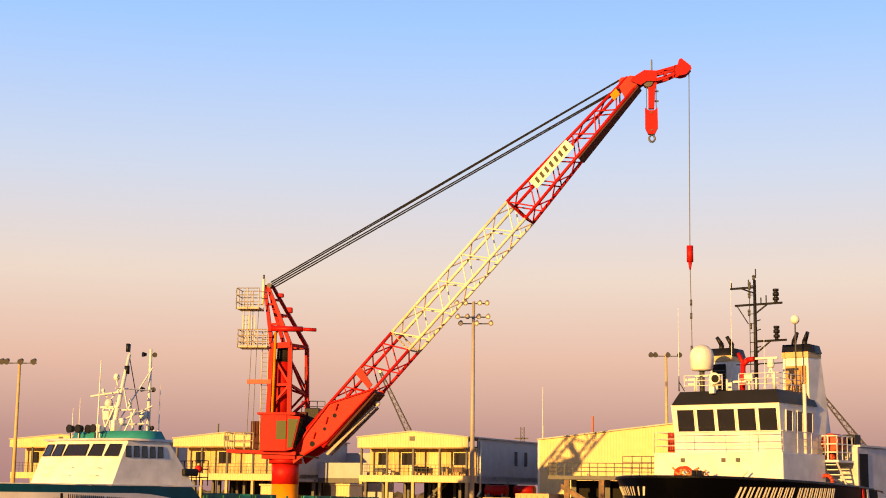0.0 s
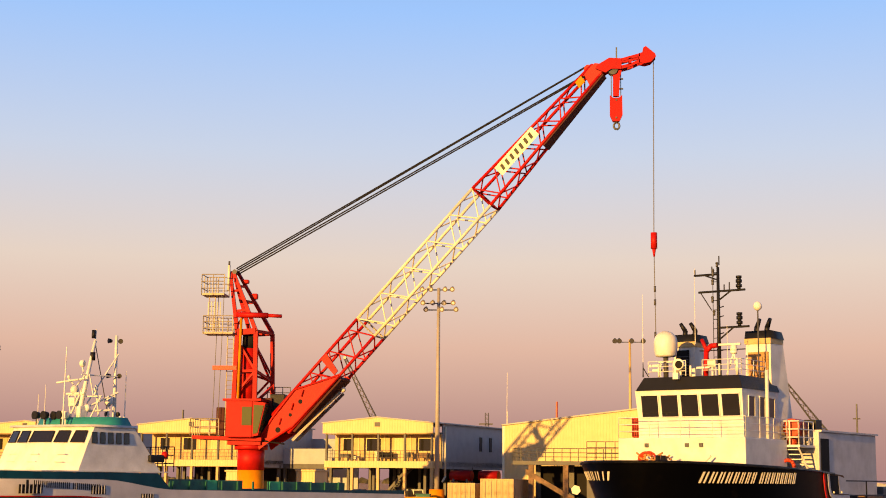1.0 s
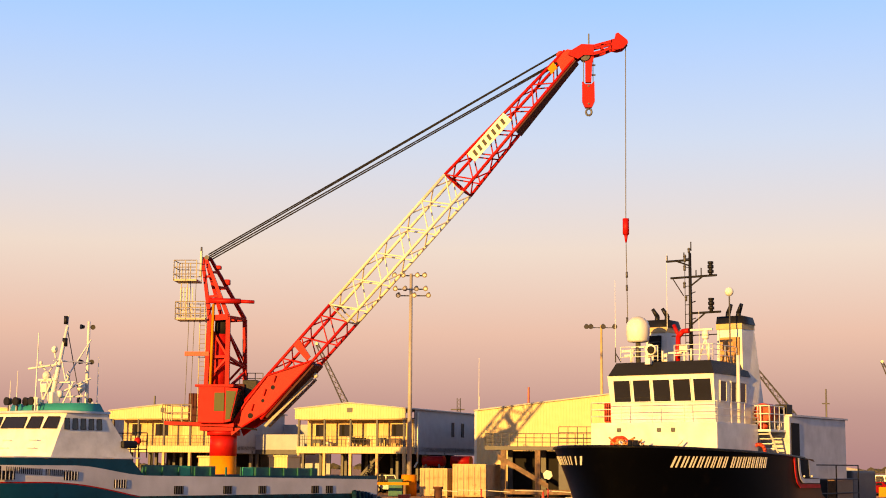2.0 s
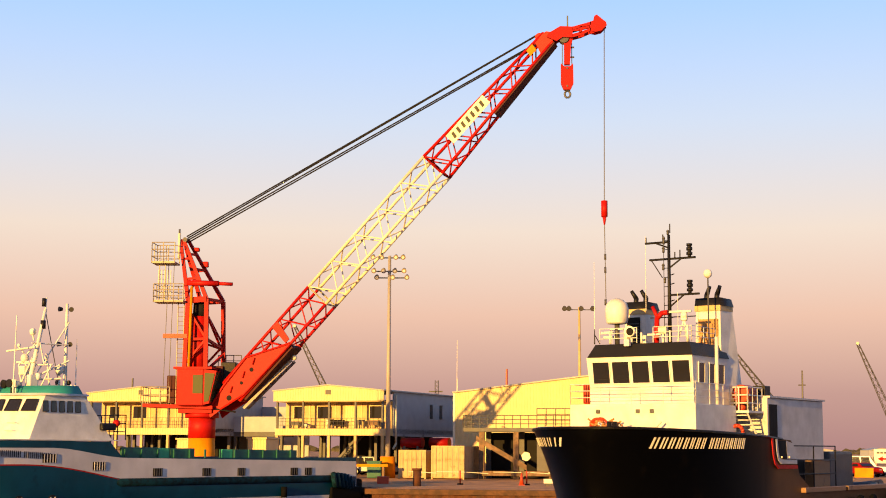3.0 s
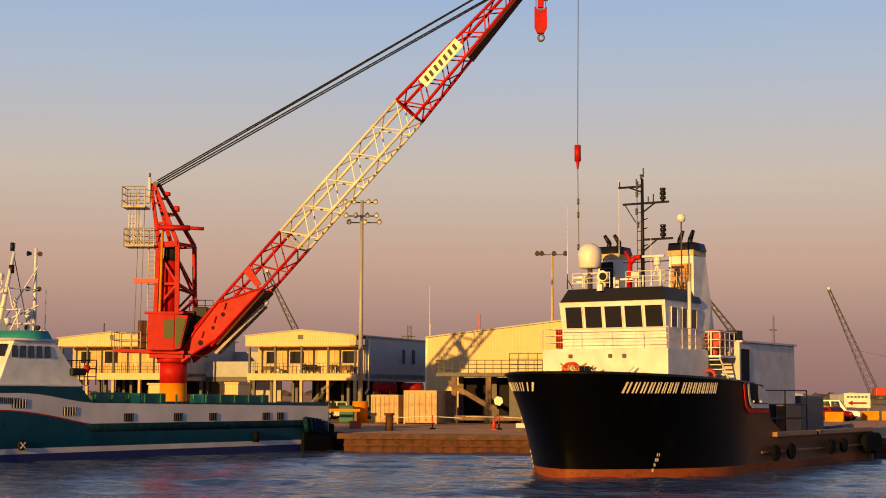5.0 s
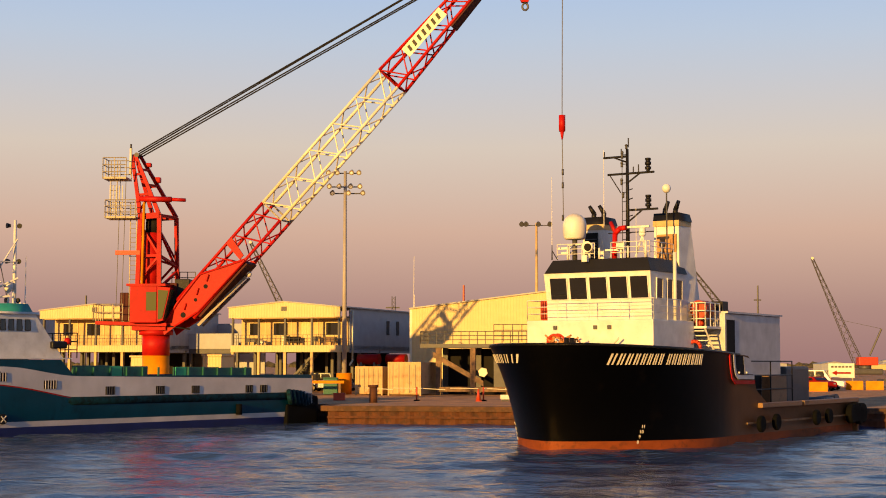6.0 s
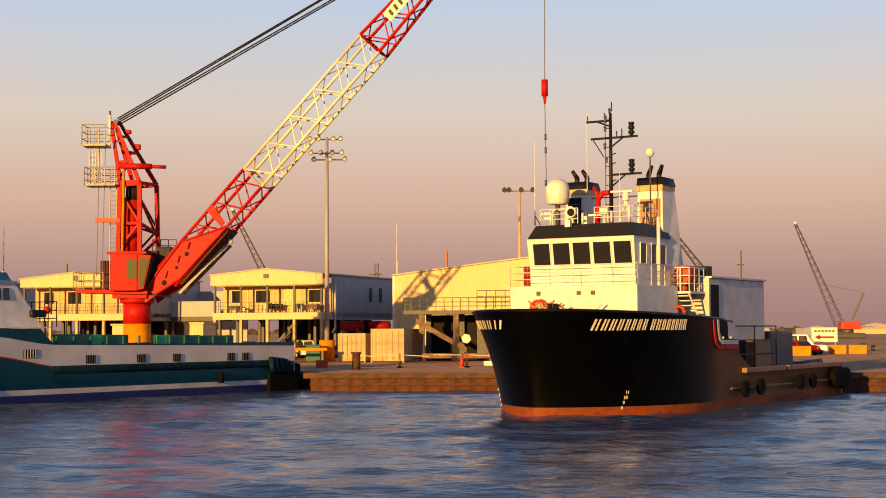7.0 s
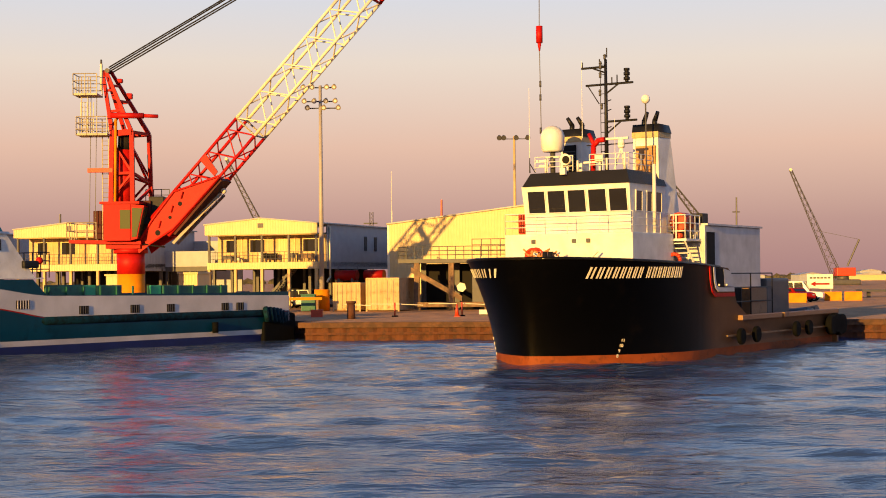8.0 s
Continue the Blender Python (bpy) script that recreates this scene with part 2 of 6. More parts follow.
def prism(bm, pts, lift):
    """A flat outline (3D points) pushed along lift."""
    lift = Vector(lift)
    a = [bm.verts.new(Vector(p)) for p in pts]
    b = [bm.verts.new(Vector(p) + lift) for p in pts]
    n = len(pts)
    bm.faces.new(a[::-1])
    bm.faces.new(b)
    for i in range(n):
        bm.faces.new((a[i], a[(i + 1) % n], b[(i + 1) % n], b[i]))
    bmesh.ops.recalc_face_normals(bm, faces=bm.faces[:])
    return bm


def ball(bm, c, r, squash=1.0, u=16, v=10):
    bmesh.ops.create_uvsphere(bm, u_segments=u, v_segments=v, radius=r, matrix=Matrix.Translation(c) @ Matrix.Diagonal((1, 1, squash, 1)))
    for f in bm.faces:
        f.smooth = True
    return bm


def loft(bm, rows, closed=False):
    """Rows of points of one length, skinned."""
    vs = [[bm.verts.new(p) for p in row] for row in rows]
    for r, s in zip(vs, vs[1:]):
        for i in range(len(r) - 1):
            bm.faces.new((r[i], r[i + 1], s[i + 1], s[i]))
        if closed:
            bm.faces.new((r[-1], r[0], s[0], s[-1]))
    for f in bm.faces:
        f.smooth = True
    return vs


def part(name, bm, material, parent=None, label=""):
    me = bpy.data.meshes.new(name)
    bm.to_mesh(me)
    bm.free()
    me.materials.append(material)
    ob = new(name, me)
    if parent:
        ob.parent = parent
    if label:
        tagged(ob, label)
    return ob


def P(name, material, parent, build, *args, label=""):
    bm = bmesh.new()
    build(bm, *args)
    return part(name, bm, material, parent, label)


def boxpart(name, material, parent, dims, bevel=0.0, label=""):
    bm = bmesh.new()
    box(bm, *dims)
    if bevel:
        bevelled(bm, bevel)
    return part(name, bm, material, parent, label)


def tubepart(name, material, parent, p, q, r, n=8, r2=None, label=""):
    return part(name, tube(bmesh.new(), p, q, r, n, r2), material, parent, label)


def thing(name, m, label, category, group="", kind=""):
    e = new(name)
    e.matrix_world = m
    e.empty_display_size = 0.2
    return tagged(e, label, category, group, kind)


# ---- water, quay, ground ----
def water_sheet():
    """Open water to the horizon, with real swell where it lies near."""
    nx, ny = 300, 420
    xs, ys = np.linspace(-46, 46, nx), 12 + 98 * np.linspace(0, 1, ny) ** 1.35
    X, Y = np.meshgrid(xs, ys)
    rng = np.random.default_rng(3)
    Zs = np.zeros_like(X)
    for k in range(46):
        wl = 0.9 * 1.085 ** k if k < 30 else 0.9 * 1.085 ** (k - 20)
        ang = radians(82) + rng.normal(0, 0.42)
        ph = rng.uniform(0, 6.28)
        Zs += 0.0062 * wl ** 0.5 * np.sin(2 * math.pi / wl * (X * math.cos(ang) + Y * math.sin(ang)) + ph)
    edge = np.minimum.reduce([np.clip((X + 46) / 6, 0, 1), np.clip((46 - X) / 6, 0, 1), np.clip((Y - 12) / 3, 0, 1)])
    Zs *= edge
    verts = np.stack([X, Y, Zs], -1).reshape(-1, 3).tolist()
    idx = np.arange(nx * ny).reshape(ny, nx)
    faces = np.stack([idx[:-1, :-1], idx[:-1, 1:], idx[1:, 1:], idx[1:, :-1]], -1).reshape(-1, 4).tolist()
    n = len(verts)
    verts += [(-3000, -1500, 0), (3000, -1500, 0), (3000, 12, 0), (-3000, 12, 0), (-46, 12, 0), (46, 12, 0), (-46, 110, 0), (46, 110, 0), (-3000, 110, 0), (3000, 110, 0)]
    faces += [[n, n + 1, n + 2, n + 3], [n + 3, n + 4, n + 6, n + 8], [n + 5, n + 2, n + 9, n + 7]]
    me = bpy.data.meshes.new("water")
    me.from_pydata(verts, [], faces)
    for p in me.polygons:
        p.use_smooth = True
    me.materials.append(WATER)
    return tagged(new("water", me), "dark blue rippled harbour water", "water", kind="structure")


water_sheet()
QZ = 1.23
BO, BA = Vector((-24.97, 86.3, 0)), radians(36)
BD, BR = Vector((math.sin(BA), math.cos(BA), 0)), Vector((math.cos(BA), -math.sin(BA), 0))
corner_a = BO + 26.2 * BD + 0.4 * BR
corner_b = BO + 26.2 * BD - 8.9 * BR
corner_c = BO - 70 * BD - 8.9 * BR
EDGE = [Vector((400, 55, 0)), Vector((28.5, 99.7, 0)), Vector((-9.6, 104.3, 0)), corner_a, corner_b, corner_c, Vector((-400, corner_c.y, 0))]


def ground_sheet(bm):
    top = [bm.verts.new((p.x, p.y, QZ)) for p in EDGE]
    far = [bm.verts.new(p) for p in ((-400, 3500, QZ), (400, 3500, QZ))]
    f = bm.faces.new(top + far)
    bmesh.ops.triangulate(bm, faces=[f])
    for s in (-1, 1):
        y0 = corner_c.y if s < 0 else 55
        bm.faces.new([bm.verts.new(p) for p in ((s * 400, y0, QZ), (s * 400, 3500, QZ), (s * 3500, 3500, QZ), (s * 3500, y0, QZ))])
    bmesh.ops.recalc_face_normals(bm, faces=bm.faces[:])
    for f in bm.faces:
        if f.normal.z < 0:
            f.normal_flip()


tagged(P("ground", CONCRETE, None, ground_sheet), "weathered concrete quay and flat ground behind", "ground", kind="structure")
quay_wall = tagged(new("quay_wall"), "rusty sheet pile quay wall with concrete cap", "wall", kind="structure")


def sheet_piles(bm, a, b):
    n = max(2, int((b - a).length / 0.26))
    d = (b - a).normalized()
    out = Vector((d.y, -d.x, 0))
    if out.y > 0:
        out = -out
    rows = [[], []]
    for i in range(n + 1):
        p = a.lerp(b, i / n) + out * (0.06 if i % 4 in (1, 2) else -0.04)
        rows[0].append((p.x, p.y, -1.0))
        rows[1].append((p.x, p.y, QZ - 0.33))
    loft(bm, rows)
    for f in bm.faces:
        f.smooth = False


def cap_beam(bm, a, b):
    d = (b - a).normalized()
    out = Vector((d.y, -d.x, 0))
    if out.y > 0:
        out = -out
    prism(bm, [a + out * 0.22 + Vector((0, 0, QZ - 0.36)), b + out * 0.22 + Vector((0, 0, QZ - 0.36)), b - out * 0.5 + Vector((0, 0, QZ - 0.36)), a - out * 0.5 + Vector((0, 0, QZ - 0.36))], (0, 0, 0.366))


def wale_beam(bm, a, b):
    d = (b - a).normalized()
    out = Vector((d.y, -d.x, 0))
    if out.y > 0:
        out = -out
    up = Vector((0, 0, 0.38))
    prism(bm, [a + out * 0.15 + up, b + out * 0.15 + up, b + out * 0.21 + up, a + out * 0.21 + up], (0, 0, 0.16))


for a, b in zip(EDGE, EDGE[1:]):
    P("sheet_piles", SHEETPILE, quay_wall, sheet_piles, a, b)
    P("cap_beam", CAPSTONE, quay_wall, cap_beam, a, b)
    P("wale", SHEETPILE, quay_wall, wale_beam, a, b)


# ---- the black supply vessel ----
def top_breadth(q):
    return 5.5 * (1 - (1 - min(q, 1)) ** 2.3) ** 0.55


def low_breadth(q):
    return 5.3 * (1 - (1 - min(q, 1)) ** 1.75) ** 0.72


def hull_point(s, k, side):
    """s: 0 at the stem to 1 at the end of the bow's curve, past 1 in metres beyond; k: 0 at the waterline to 1 at the rail."""
    q = min(s, 1.0)
    lo = (0.9 + 8.0 * q, low_breadth(q))
    hi = (-0.9 + 9.4 * q, top_breadth(q))
    e = k ** 1.5
    y = lo[0] + (hi[0] - lo[0]) * e + max(0.0, s - 1)
    x = lo[1] + (hi[1] - lo[1]) * e
    return side * x, y


def rail_height(y):
    if y < 10.0:
        return 5.08 - 0.034 * max(y, 0)
    if y < 12.9:
        return 4.72 - 0.05 * (y - 10)
    if y < 14.3:
        return 4.575 - (y - 12.9) / 1.4 * 2.57
    return 2.0


STATIONS = [0, 0.004, 0.012, 0.03, 0.06, 0.1, 0.15, 0.22, 0.3, 0.4, 0.52, 0.66, 0.82, 1.0]


def hull_band(bm, z_lo, z_hi, stations, steps, inset=0.0):
    """One paint band of the hull on both sides; z_hi None means up to the rail."""
    rows = []
    for side, order in ((-1, stations[::-1]), (1, stations[1:] if stations[0] == 0 else stations)):
        for s in order:
            row = []
            for j in range(steps + 1):
                _, yt = hull_point(s, 1, side)
                zt = rail_height(yt) if z_hi is None else z_hi
                z = z_lo + (zt - z_lo) * j / steps
                k = min(1, max(0, z) / 5.0)
                x, y = hull_point(s, k, side)
                row.append((x - side * inset, y, z))
            rows.append(row)
    loft(bm, rows)
    bmesh.ops.recalc_face_normals(bm, faces=bm.faces[:])


def ship_window(parent, name, corners, frame_w, frame_mat, pane_mat, out):
    """A framed pane in a wall: corners lower left, lower right, upper right, upper left; out: the way outwards."""
    c = [Vector(p) for p in corners]
    out = Vector(out)
    mid = sum(c, Vector()) / 4
    w = part(name, prism(bmesh.new(), [p + out * 0.002 for p in c], out * 0.03), pane_mat, parent, "dark tinted pane")
    bm = bmesh.new()
    big = [p + (p - mid).normalized() * frame_w + out * 0.0 for p in c]
    a = [bm.verts.new(p + out * 0.055) for p in big]
    b = [bm.verts.new(p + out * 0.055) for p in c]
    a2 = [bm.verts.new(p + out * 0.0) for p in big]
    b2 = [bm.verts.new(p + out * 0.0) for p in c]
    for i in range(4):
        j = (i + 1) % 4
        bm.faces.new((a[i], a[j], b[j], b[i]))
        bm.faces.new((a2[i], a2[j], a[j], a[i]))
        bm.faces.new((b[i], b[j], b2[j], b2[i]))
    bmesh.ops.recalc_face_normals(bm, faces=bm.faces[:])
    part("window_frame", bm, frame_mat, w)
    return w


def rail_run(parent, pts, height, material, mids=2, r=0.022, post_gap=1.0, name="railing"):
    """A guard rail along points: the top rail of the first run, with every other rail and post below it."""
    pts = [Vector(p) for p in pts]
    rail = None
    for a, b in zip(pts, pts[1:]):
        for k in range(mids, -1, -1):
            h = Vector((0, 0, height * (k + 1) / (mids + 1)))
            o = tubepart(name if rail is None else "rail", material, rail or parent, a + h, b + h, r, 6)
            rail = rail or o
        n = max(1, round((b - a).length / post_gap))
        for i in range(n + 1):
            p = a.lerp(b, i / n)
            tubepart("post", material, rail, p, p + Vector((0, 0, height)), r * 1.15, 6)
    return rail


def bars(parent, material, origin, right, up, height, widths, gap, out, name="name_bar", slant=0.15):
    """Plain bars in the place of a name that is painted on a surface, one part each."""
    o, right, up, out = Vector(origin), Vector(right).normalized(), Vector(up).normalized(), Vector(out)
    at = 0.0
    for w in widths:
        if w > 0:
            p = [o + right * at, o + right * (at + w), o + right * (at + w) + (up + right * slant) * height, o + right * at + (up + right * slant) * height]
            part(name, prism(bmesh.new(), [q + out * 0.002 for q in p], out * 0.012), material, parent)
            at += w + gap
        else:
            at -= w


ship = thing("supply_vessel", pose(3.5, 72.2, 0, 0, 0, -32), "black-hulled supply vessel with white deckhouse moored at the quay", "ship")
SIDE_ST = STATIONS + [1.4, 2.2, 3.0, 3.8, 4.4, 4.9, 5.2, 5.5, 5.9, 6.4, 8, 10, 14, 18, 22.6]
P("hull", SUNLITHULL, ship, hull_band, 0.42, None, SIDE_ST, 14, label="black bow plating with sun glow painted brown towards the stern")
P("boot_top", BOOT, ship, hull_band, -0.8, 0.42, SIDE_ST, 3, label="rust-red band at the waterline")
boxpart("stern", BROWN, ship, (-5.5, 5.5, 30.9, 31.1, -0.5, 2.0))
P("fore_deck", STEEL, ship, lambda bm: prism(bm, [(-2.6, 2.6, 4.0), (2.6, 2.6, 4.0), (4.5, 6.0, 4.0), (5.0, 9.0, 4.0), (5.2, 13.0, 4.0), (-5.2, 13.0, 4.0), (-5.0, 9.0, 4.0), (-4.5, 6.0, 4.0)], (0, 0, 0.06)))
boxpart("cargo_deck", TIMBER, ship, (-5.4, 5.4, 12.8, 31, 0.95, 1.05))
bm = bmesh.new()
rows = []
for side, order in ((-1, STATIONS[::-1]), (1, STATIONS[1:] + [2, 3, 4])):
    for s in order:
        x, y = hull_point(s, 1, side)
        rows.append((x, y, rail_height(y)))
for a, b in zip(rows, rows[1:]):
    tube(bm, a, b, 0.07, 6)
part("rail_cap", bm, BLACK, ship)
for y0, y1 in ((14.4, 20.6), (21.0, 30.9)):
    boxpart("cargo_rail", BROWN, ship, (5.3, 5.62, y0, y1, 1.78, 2.06), 0.04)
    boxpart("cargo_rail", BROWN, ship, (-5.62, -5.3, y0, y1, 1.78, 2.06), 0.04)
# freeing port with its red surround near the break of the bulwark


def side_strip(bm, pts, w, proud):
    """A painted strip of a width on the straight side, along points of (y, z)."""
    for (y0, z0), (y1, z1) in zip(pts, pts[1:]):
        d = Vector((y1 - y0, z1 - z0)).normalized()
        n = Vector((-d.y, d.x)) * w / 2
        prism(bm, [(5.5, y0 - n.x, z0 - n.y), (5.5, y1 - n.x, z1 - n.y), (5.5, y1 + n.x, z1 + n.y), (5.5, y0 + n.x, z0 + n.y)], (proud, 0, 0))


# no hole is cut: a dark slab carries the opening's shade
P("bulwark_opening_shade", DARK, ship, lambda bm: prism(bm, [(5.5, 11.0, 3.62), (5.5, 12.1, 3.62), (5.5, 11.95, 4.56), (5.5, 10.8, 4.56)], (0.03, 0, 0)), label="dark slab painted as the shade in a bulwark opening")
P("bulwark_panel", STAINED, ship, lambda bm: prism(bm, [(5.5, 12.1, 3.62), (5.5, 13.3, 3.6), (5.5, 12.95, 4.42), (5.5, 11.95, 4.56)], (0.035, 0, 0)), label="pale grey panel beside the opening")
P("opening_surround", STAINED, ship, side_strip, [(10.65, 4.68), (10.75, 3.95), (10.9, 3.62), (11.2, 3.47), (13.42, 3.45)], 0.22, 0.05, label="pale painted surround")
P("opening_surround", RED, ship, side_strip, [(10.1, 4.72), (10.25, 3.85), (10.45, 3.42), (10.85, 3.2), (13.5, 3.18)], 0.2, 0.045, label="red painted line")
for y in (11.25, 12.3):
    part("surround_light", ball(bmesh.new(), (5.56, y, 3.7), 0.06, 1.0, 8, 6), CREAM, ship)
for y in (14.0, 16.3, 22.8, 25.0, 29.2, 29.9, 30.6, 31.2):
    bm = bmesh.new()
    bmesh.ops.create_cone(bm, cap_ends=True, segments=18, radius1=0.45 if y < 29 else 0.62, radius2=0.45 if y < 29 else 0.62, depth=0.26 if y < 29 else 0.4, matrix=Matrix.Translation((5.68, y, 0.95 + 0.12 * (y % 2))) @ Matrix.Rotation(radians(90), 4, "Y"))
    bevelled(bm, 0.06, 1)
    part("tyre_fender", bm, RUBBER, ship)
# deckhouse and wheelhouse
boxpart("deckhouse", WHITE, ship, (-3.6, 3.6, 5.0, 10.0, 4.0, 6.38), 0.06)


def wheelhouse_shell(bm):
    lo = [(-3.0, 6.15, 6.38), (3.0, 6.15, 6.38), (3.0, 10.2, 6.38), (-3.0, 10.2, 6.38)]
    mid = [(-3.0, 6.1, 7.35), (3.0, 6.1, 7.35), (3.0, 10.2, 7.35), (-3.0, 10.2, 7.35)]
    hi = [(-3.06, 5.85, 8.86), (3.06, 5.85, 8.86), (3.06, 10.2, 8.86), (-3.06, 10.2, 8.86)]
    loft(bm, [lo, mid, hi], True)
    bm.faces.new([v for v in bm.verts][-4:])
    for f in bm.faces:
        f.smooth = False
    bmesh.ops.recalc_face_normals(bm, faces=bm.faces[:])


house = P("wheelhouse", WHITE, ship, wheelhouse_shell)


def roof_band(bm):
    lo = [(-2.98, 5.78, 8.86), (3.12, 5.78, 8.86), (3.12, 10.3, 8.86), (-3.12, 10.3, 8.86)]
    hi = [(-2.65, 6.1, 9.55), (2.8, 6.1, 9.55), (2.8, 10.3, 9.55), (-2.65, 10.3, 9.55)]
    loft(bm, [lo, hi], True)
    vs = bm.verts[:]
    bm.faces.new(vs[4:])
    bm.faces.new(vs[:4][::-1])
    for f in bm.faces:
        f.smooth = False
    bmesh.ops.recalc_face_normals(bm, faces=bm.faces[:])


P("roof_coaming", MASTBLACK, ship, roof_band, label="black sloping roof coaming")


def front_at(x, z):
    return (x, 6.1 - 0.25 * (z - 7.35) / 1.51, z)


for i in range(5):
    x0 = -2.70 + i * 1.155
    ship_window(house, "window", [front_at(x0, 7.5), front_at(x0 + 0.96, 7.5), front_at(x0 + 0.96, 8.6), front_at(x0, 8.6)], 0.07, WHITE, GLASS, (0, -1, -0.16))
for y0, w in ((6.6, 0.7), (7.9, 0.6), (9.0, 0.7)):
    ship_window(house, "window", [(3.03, y0, 7.5), (3.03, y0 + w, 7.5), (3.05, y0 + w, 8.5), (3.05, y0, 8.5)], 0.06, WHITE, GLASS, (1, 0, 0))
rail_run(ship, [(-3.6, 10, 6.38), (-3.6, 5.05, 6.38), (3.6, 5.05, 6.38), (3.6, 10, 6.38)], 1.05, WHITE, 2, 0.02, 1.6)
# funnels
for x0, x1 in ((-2.8, -1.42), (1.45, 3.0)):
    bm = bmesh.new()
    loft(bm, [[(x0, 9.6, 6.3), (x1, 9.6, 6.3), (x1 + 0.25, 11.9, 6.3), (x0, 11.9, 6.3)], [(x0 + 0.05, 9.75, 11.5), (x1 - 0.1, 9.75, 11.5), (x1 - 0.05, 11.2, 11.5), (x0 + 0.05, 11.2, 11.5)]], True)
    for f in bm.faces:
        f.smooth = False
    bmesh.ops.recalc_face_normals(bm, faces=bm.faces[:])
    fun = part("funnel", bm, WHITE, ship)
    P("funnel_top", MASTBLACK, fun, lambda bm: (loft(bm, [[(x0 + 0.0, 9.68, 11.7), (x1, 9.68, 11.7), (x1 - 0.0, 11.3, 11.7), (x0, 11.3, 11.7)], [(x0 + 0.04, 9.72, 12.12), (x1 - 0.06, 9.72, 12.12), (x1 - 0.1, 11.2, 12.12), (x0 + 0.04, 11.2, 12.12)]], True), bm.faces.new(bm.verts[4:8])))
    boxpart("funnel_band", WALLIN, fun, (x0 + 0.0, x1 - 0.05, 9.66, 11.28, 11.42, 11.71), label="ochre band below the black top")
    # recess shade put in as colour: near-black to port, tan to starboard
    P("louvre_panel", DARK if x0 < 0 else TANPANEL, fun, lambda bm: box(bm, x0 + 0.22, x1 - (0.42 if x0 < 0 else 0.2), 9.6, 9.72, 9.4, 11.25 if x0 < 0 else 10.98))
    for k in range(8):
        boxpart("louvre", STEEL if x0 < 0 else TANPANEL, fun, (x0 + 0.22, x1 - (0.42 if x0 < 0 else 0.2), 9.57, 9.62, 9.75 + k * 0.16, 9.8 + k * 0.16))
    for dx in (0.35, 0.95):
        bm = bmesh.new()
        tube(bm, (x0 + dx, 10.4, 12.0), (x0 + dx + 0.05, 10.4, 12.4), 0.14, 10)
        tube(bm, (x0 + dx + 0.05, 10.4, 12.36), (x0 + dx + (0.27 if x0 > 0 else -0.2), 10.3, 12.8), 0.14, 10, 0.1)
        part("exhaust_pipe", bm, MASTBLACK, fun)
# mast
mast = P("mast", MASTBLACK, ship, lambda bm: tube(bm, (0.55, 8.5, 9.6), (0.55, 8.5, 15.5), 0.12, 8, 0.08))
tubepart("ladder_rail", MASTBLACK, mast, (0.3, 8.38, 9.6), (0.3, 8.38, 15.3), 0.02, 5)
for i in range(11):
    tubepart("rung", MASTBLACK, mast, (0.3, 8.38, 10.2 + i * 0.5), (0.55, 8.38, 10.2 + i * 0.5), 0.02, 5)
for (xa, xb, z, za) in ((-0.85, 0.55, 15.12, 14.8), (-0.6, 2.1, 14.2, 13.7), (0.55, 2.3, 12.25, 11.6)):
    P("yardarm", MASTBLACK, mast, lambda bm: (tube(bm, (xa, 8.5, z), (xb, 8.5, z), 0.06, 6), tube(bm, (0.55, 8.5, za), (xa * 0.45 + 0.1 if xa < -0.7 else xb * 0.62, 8.5, z), 0.045, 6)))
for x, z in ((1.75, 14.25), (1.75, 12.3)):
    bm = bmesh.new()
    for z0, z1, r in ((0, 0.1, 0.1), (0.1, 0.24, 0.17), (0.24, 0.34, 0.11), (0.34, 0.5, 0.17), (0.5, 0.58, 0.12), (0.58, 0.7, 0.16)):
        tube(bm, (x, 8.5, z + z0), (x, 8.5, z + z1), r, 10)
    part("lamp", bm, MASTBLACK, mast, "black navigation lamp")
for x, z, h in ((0.2, 15.2, 0.35), (0.9, 14.25, 0.3), (1.2, 14.25, 0.4), (0.62, 15.6, 0.5), (-0.8, 15.15, 0.3)):
    tubepart("whip", MASTBLACK, mast, (x, 8.5, z), (x, 8.5, z + h), 0.035, 5)
for x, z, h in ((0.28, 14.55, 0.3), (0.3, 15.0, 0.42), (0.26, 13.6, 0.35), (0.34, 12.9, 0.3), (0.55, 15.5, 0.26)):
    P("signal_lamp", STEEL, mast, lambda bm: (tube(bm, (x, 8.4, z), (x, 8.4, z + h * 0.7), 0.07, 8), tube(bm, (x, 8.4, z + h * 0.7), (x, 8.4, z + h), 0.1, 8, 0.05)), label="small grey signal lamp")
tubepart("cable_run", MASTBLACK, mast, (0.18, 8.45, 13.2), (-0.5, 8.5, 14.2), 0.03, 5)
for z in (11.0, 11.9, 12.8, 13.3):
    tubepart("peg", MASTBLACK, mast, (0.55, 8.5, z), (0.85, 8.5, z + 0.08), 0.03, 5)
P("stay_bar", MASTBLACK, ship, lambda bm: tube(bm, (-1.3, 9.9, 11.2), (1.6, 9.9, 11.2), 0.03, 6))
# satellite domes, radar, search light, roof clutter
bm = bmesh.new()
rows = []
for z, r in ((10.68, 0.3), (10.7, 0.5), (10.78, 0.57), (11.1, 0.62), (11.5, 0.63), (11.78, 0.55), (11.97, 0.36), (12.06, 0.15), (12.08, 0.02)):
    rows.append([(-1.82 + r * math.cos(a * math.pi / 12), 7 + r * math.sin(a * math.pi / 12), z) for a in range(24)])
loft(bm, rows, True)
dome = part("satellite_dome", bm, WHITE, ship)
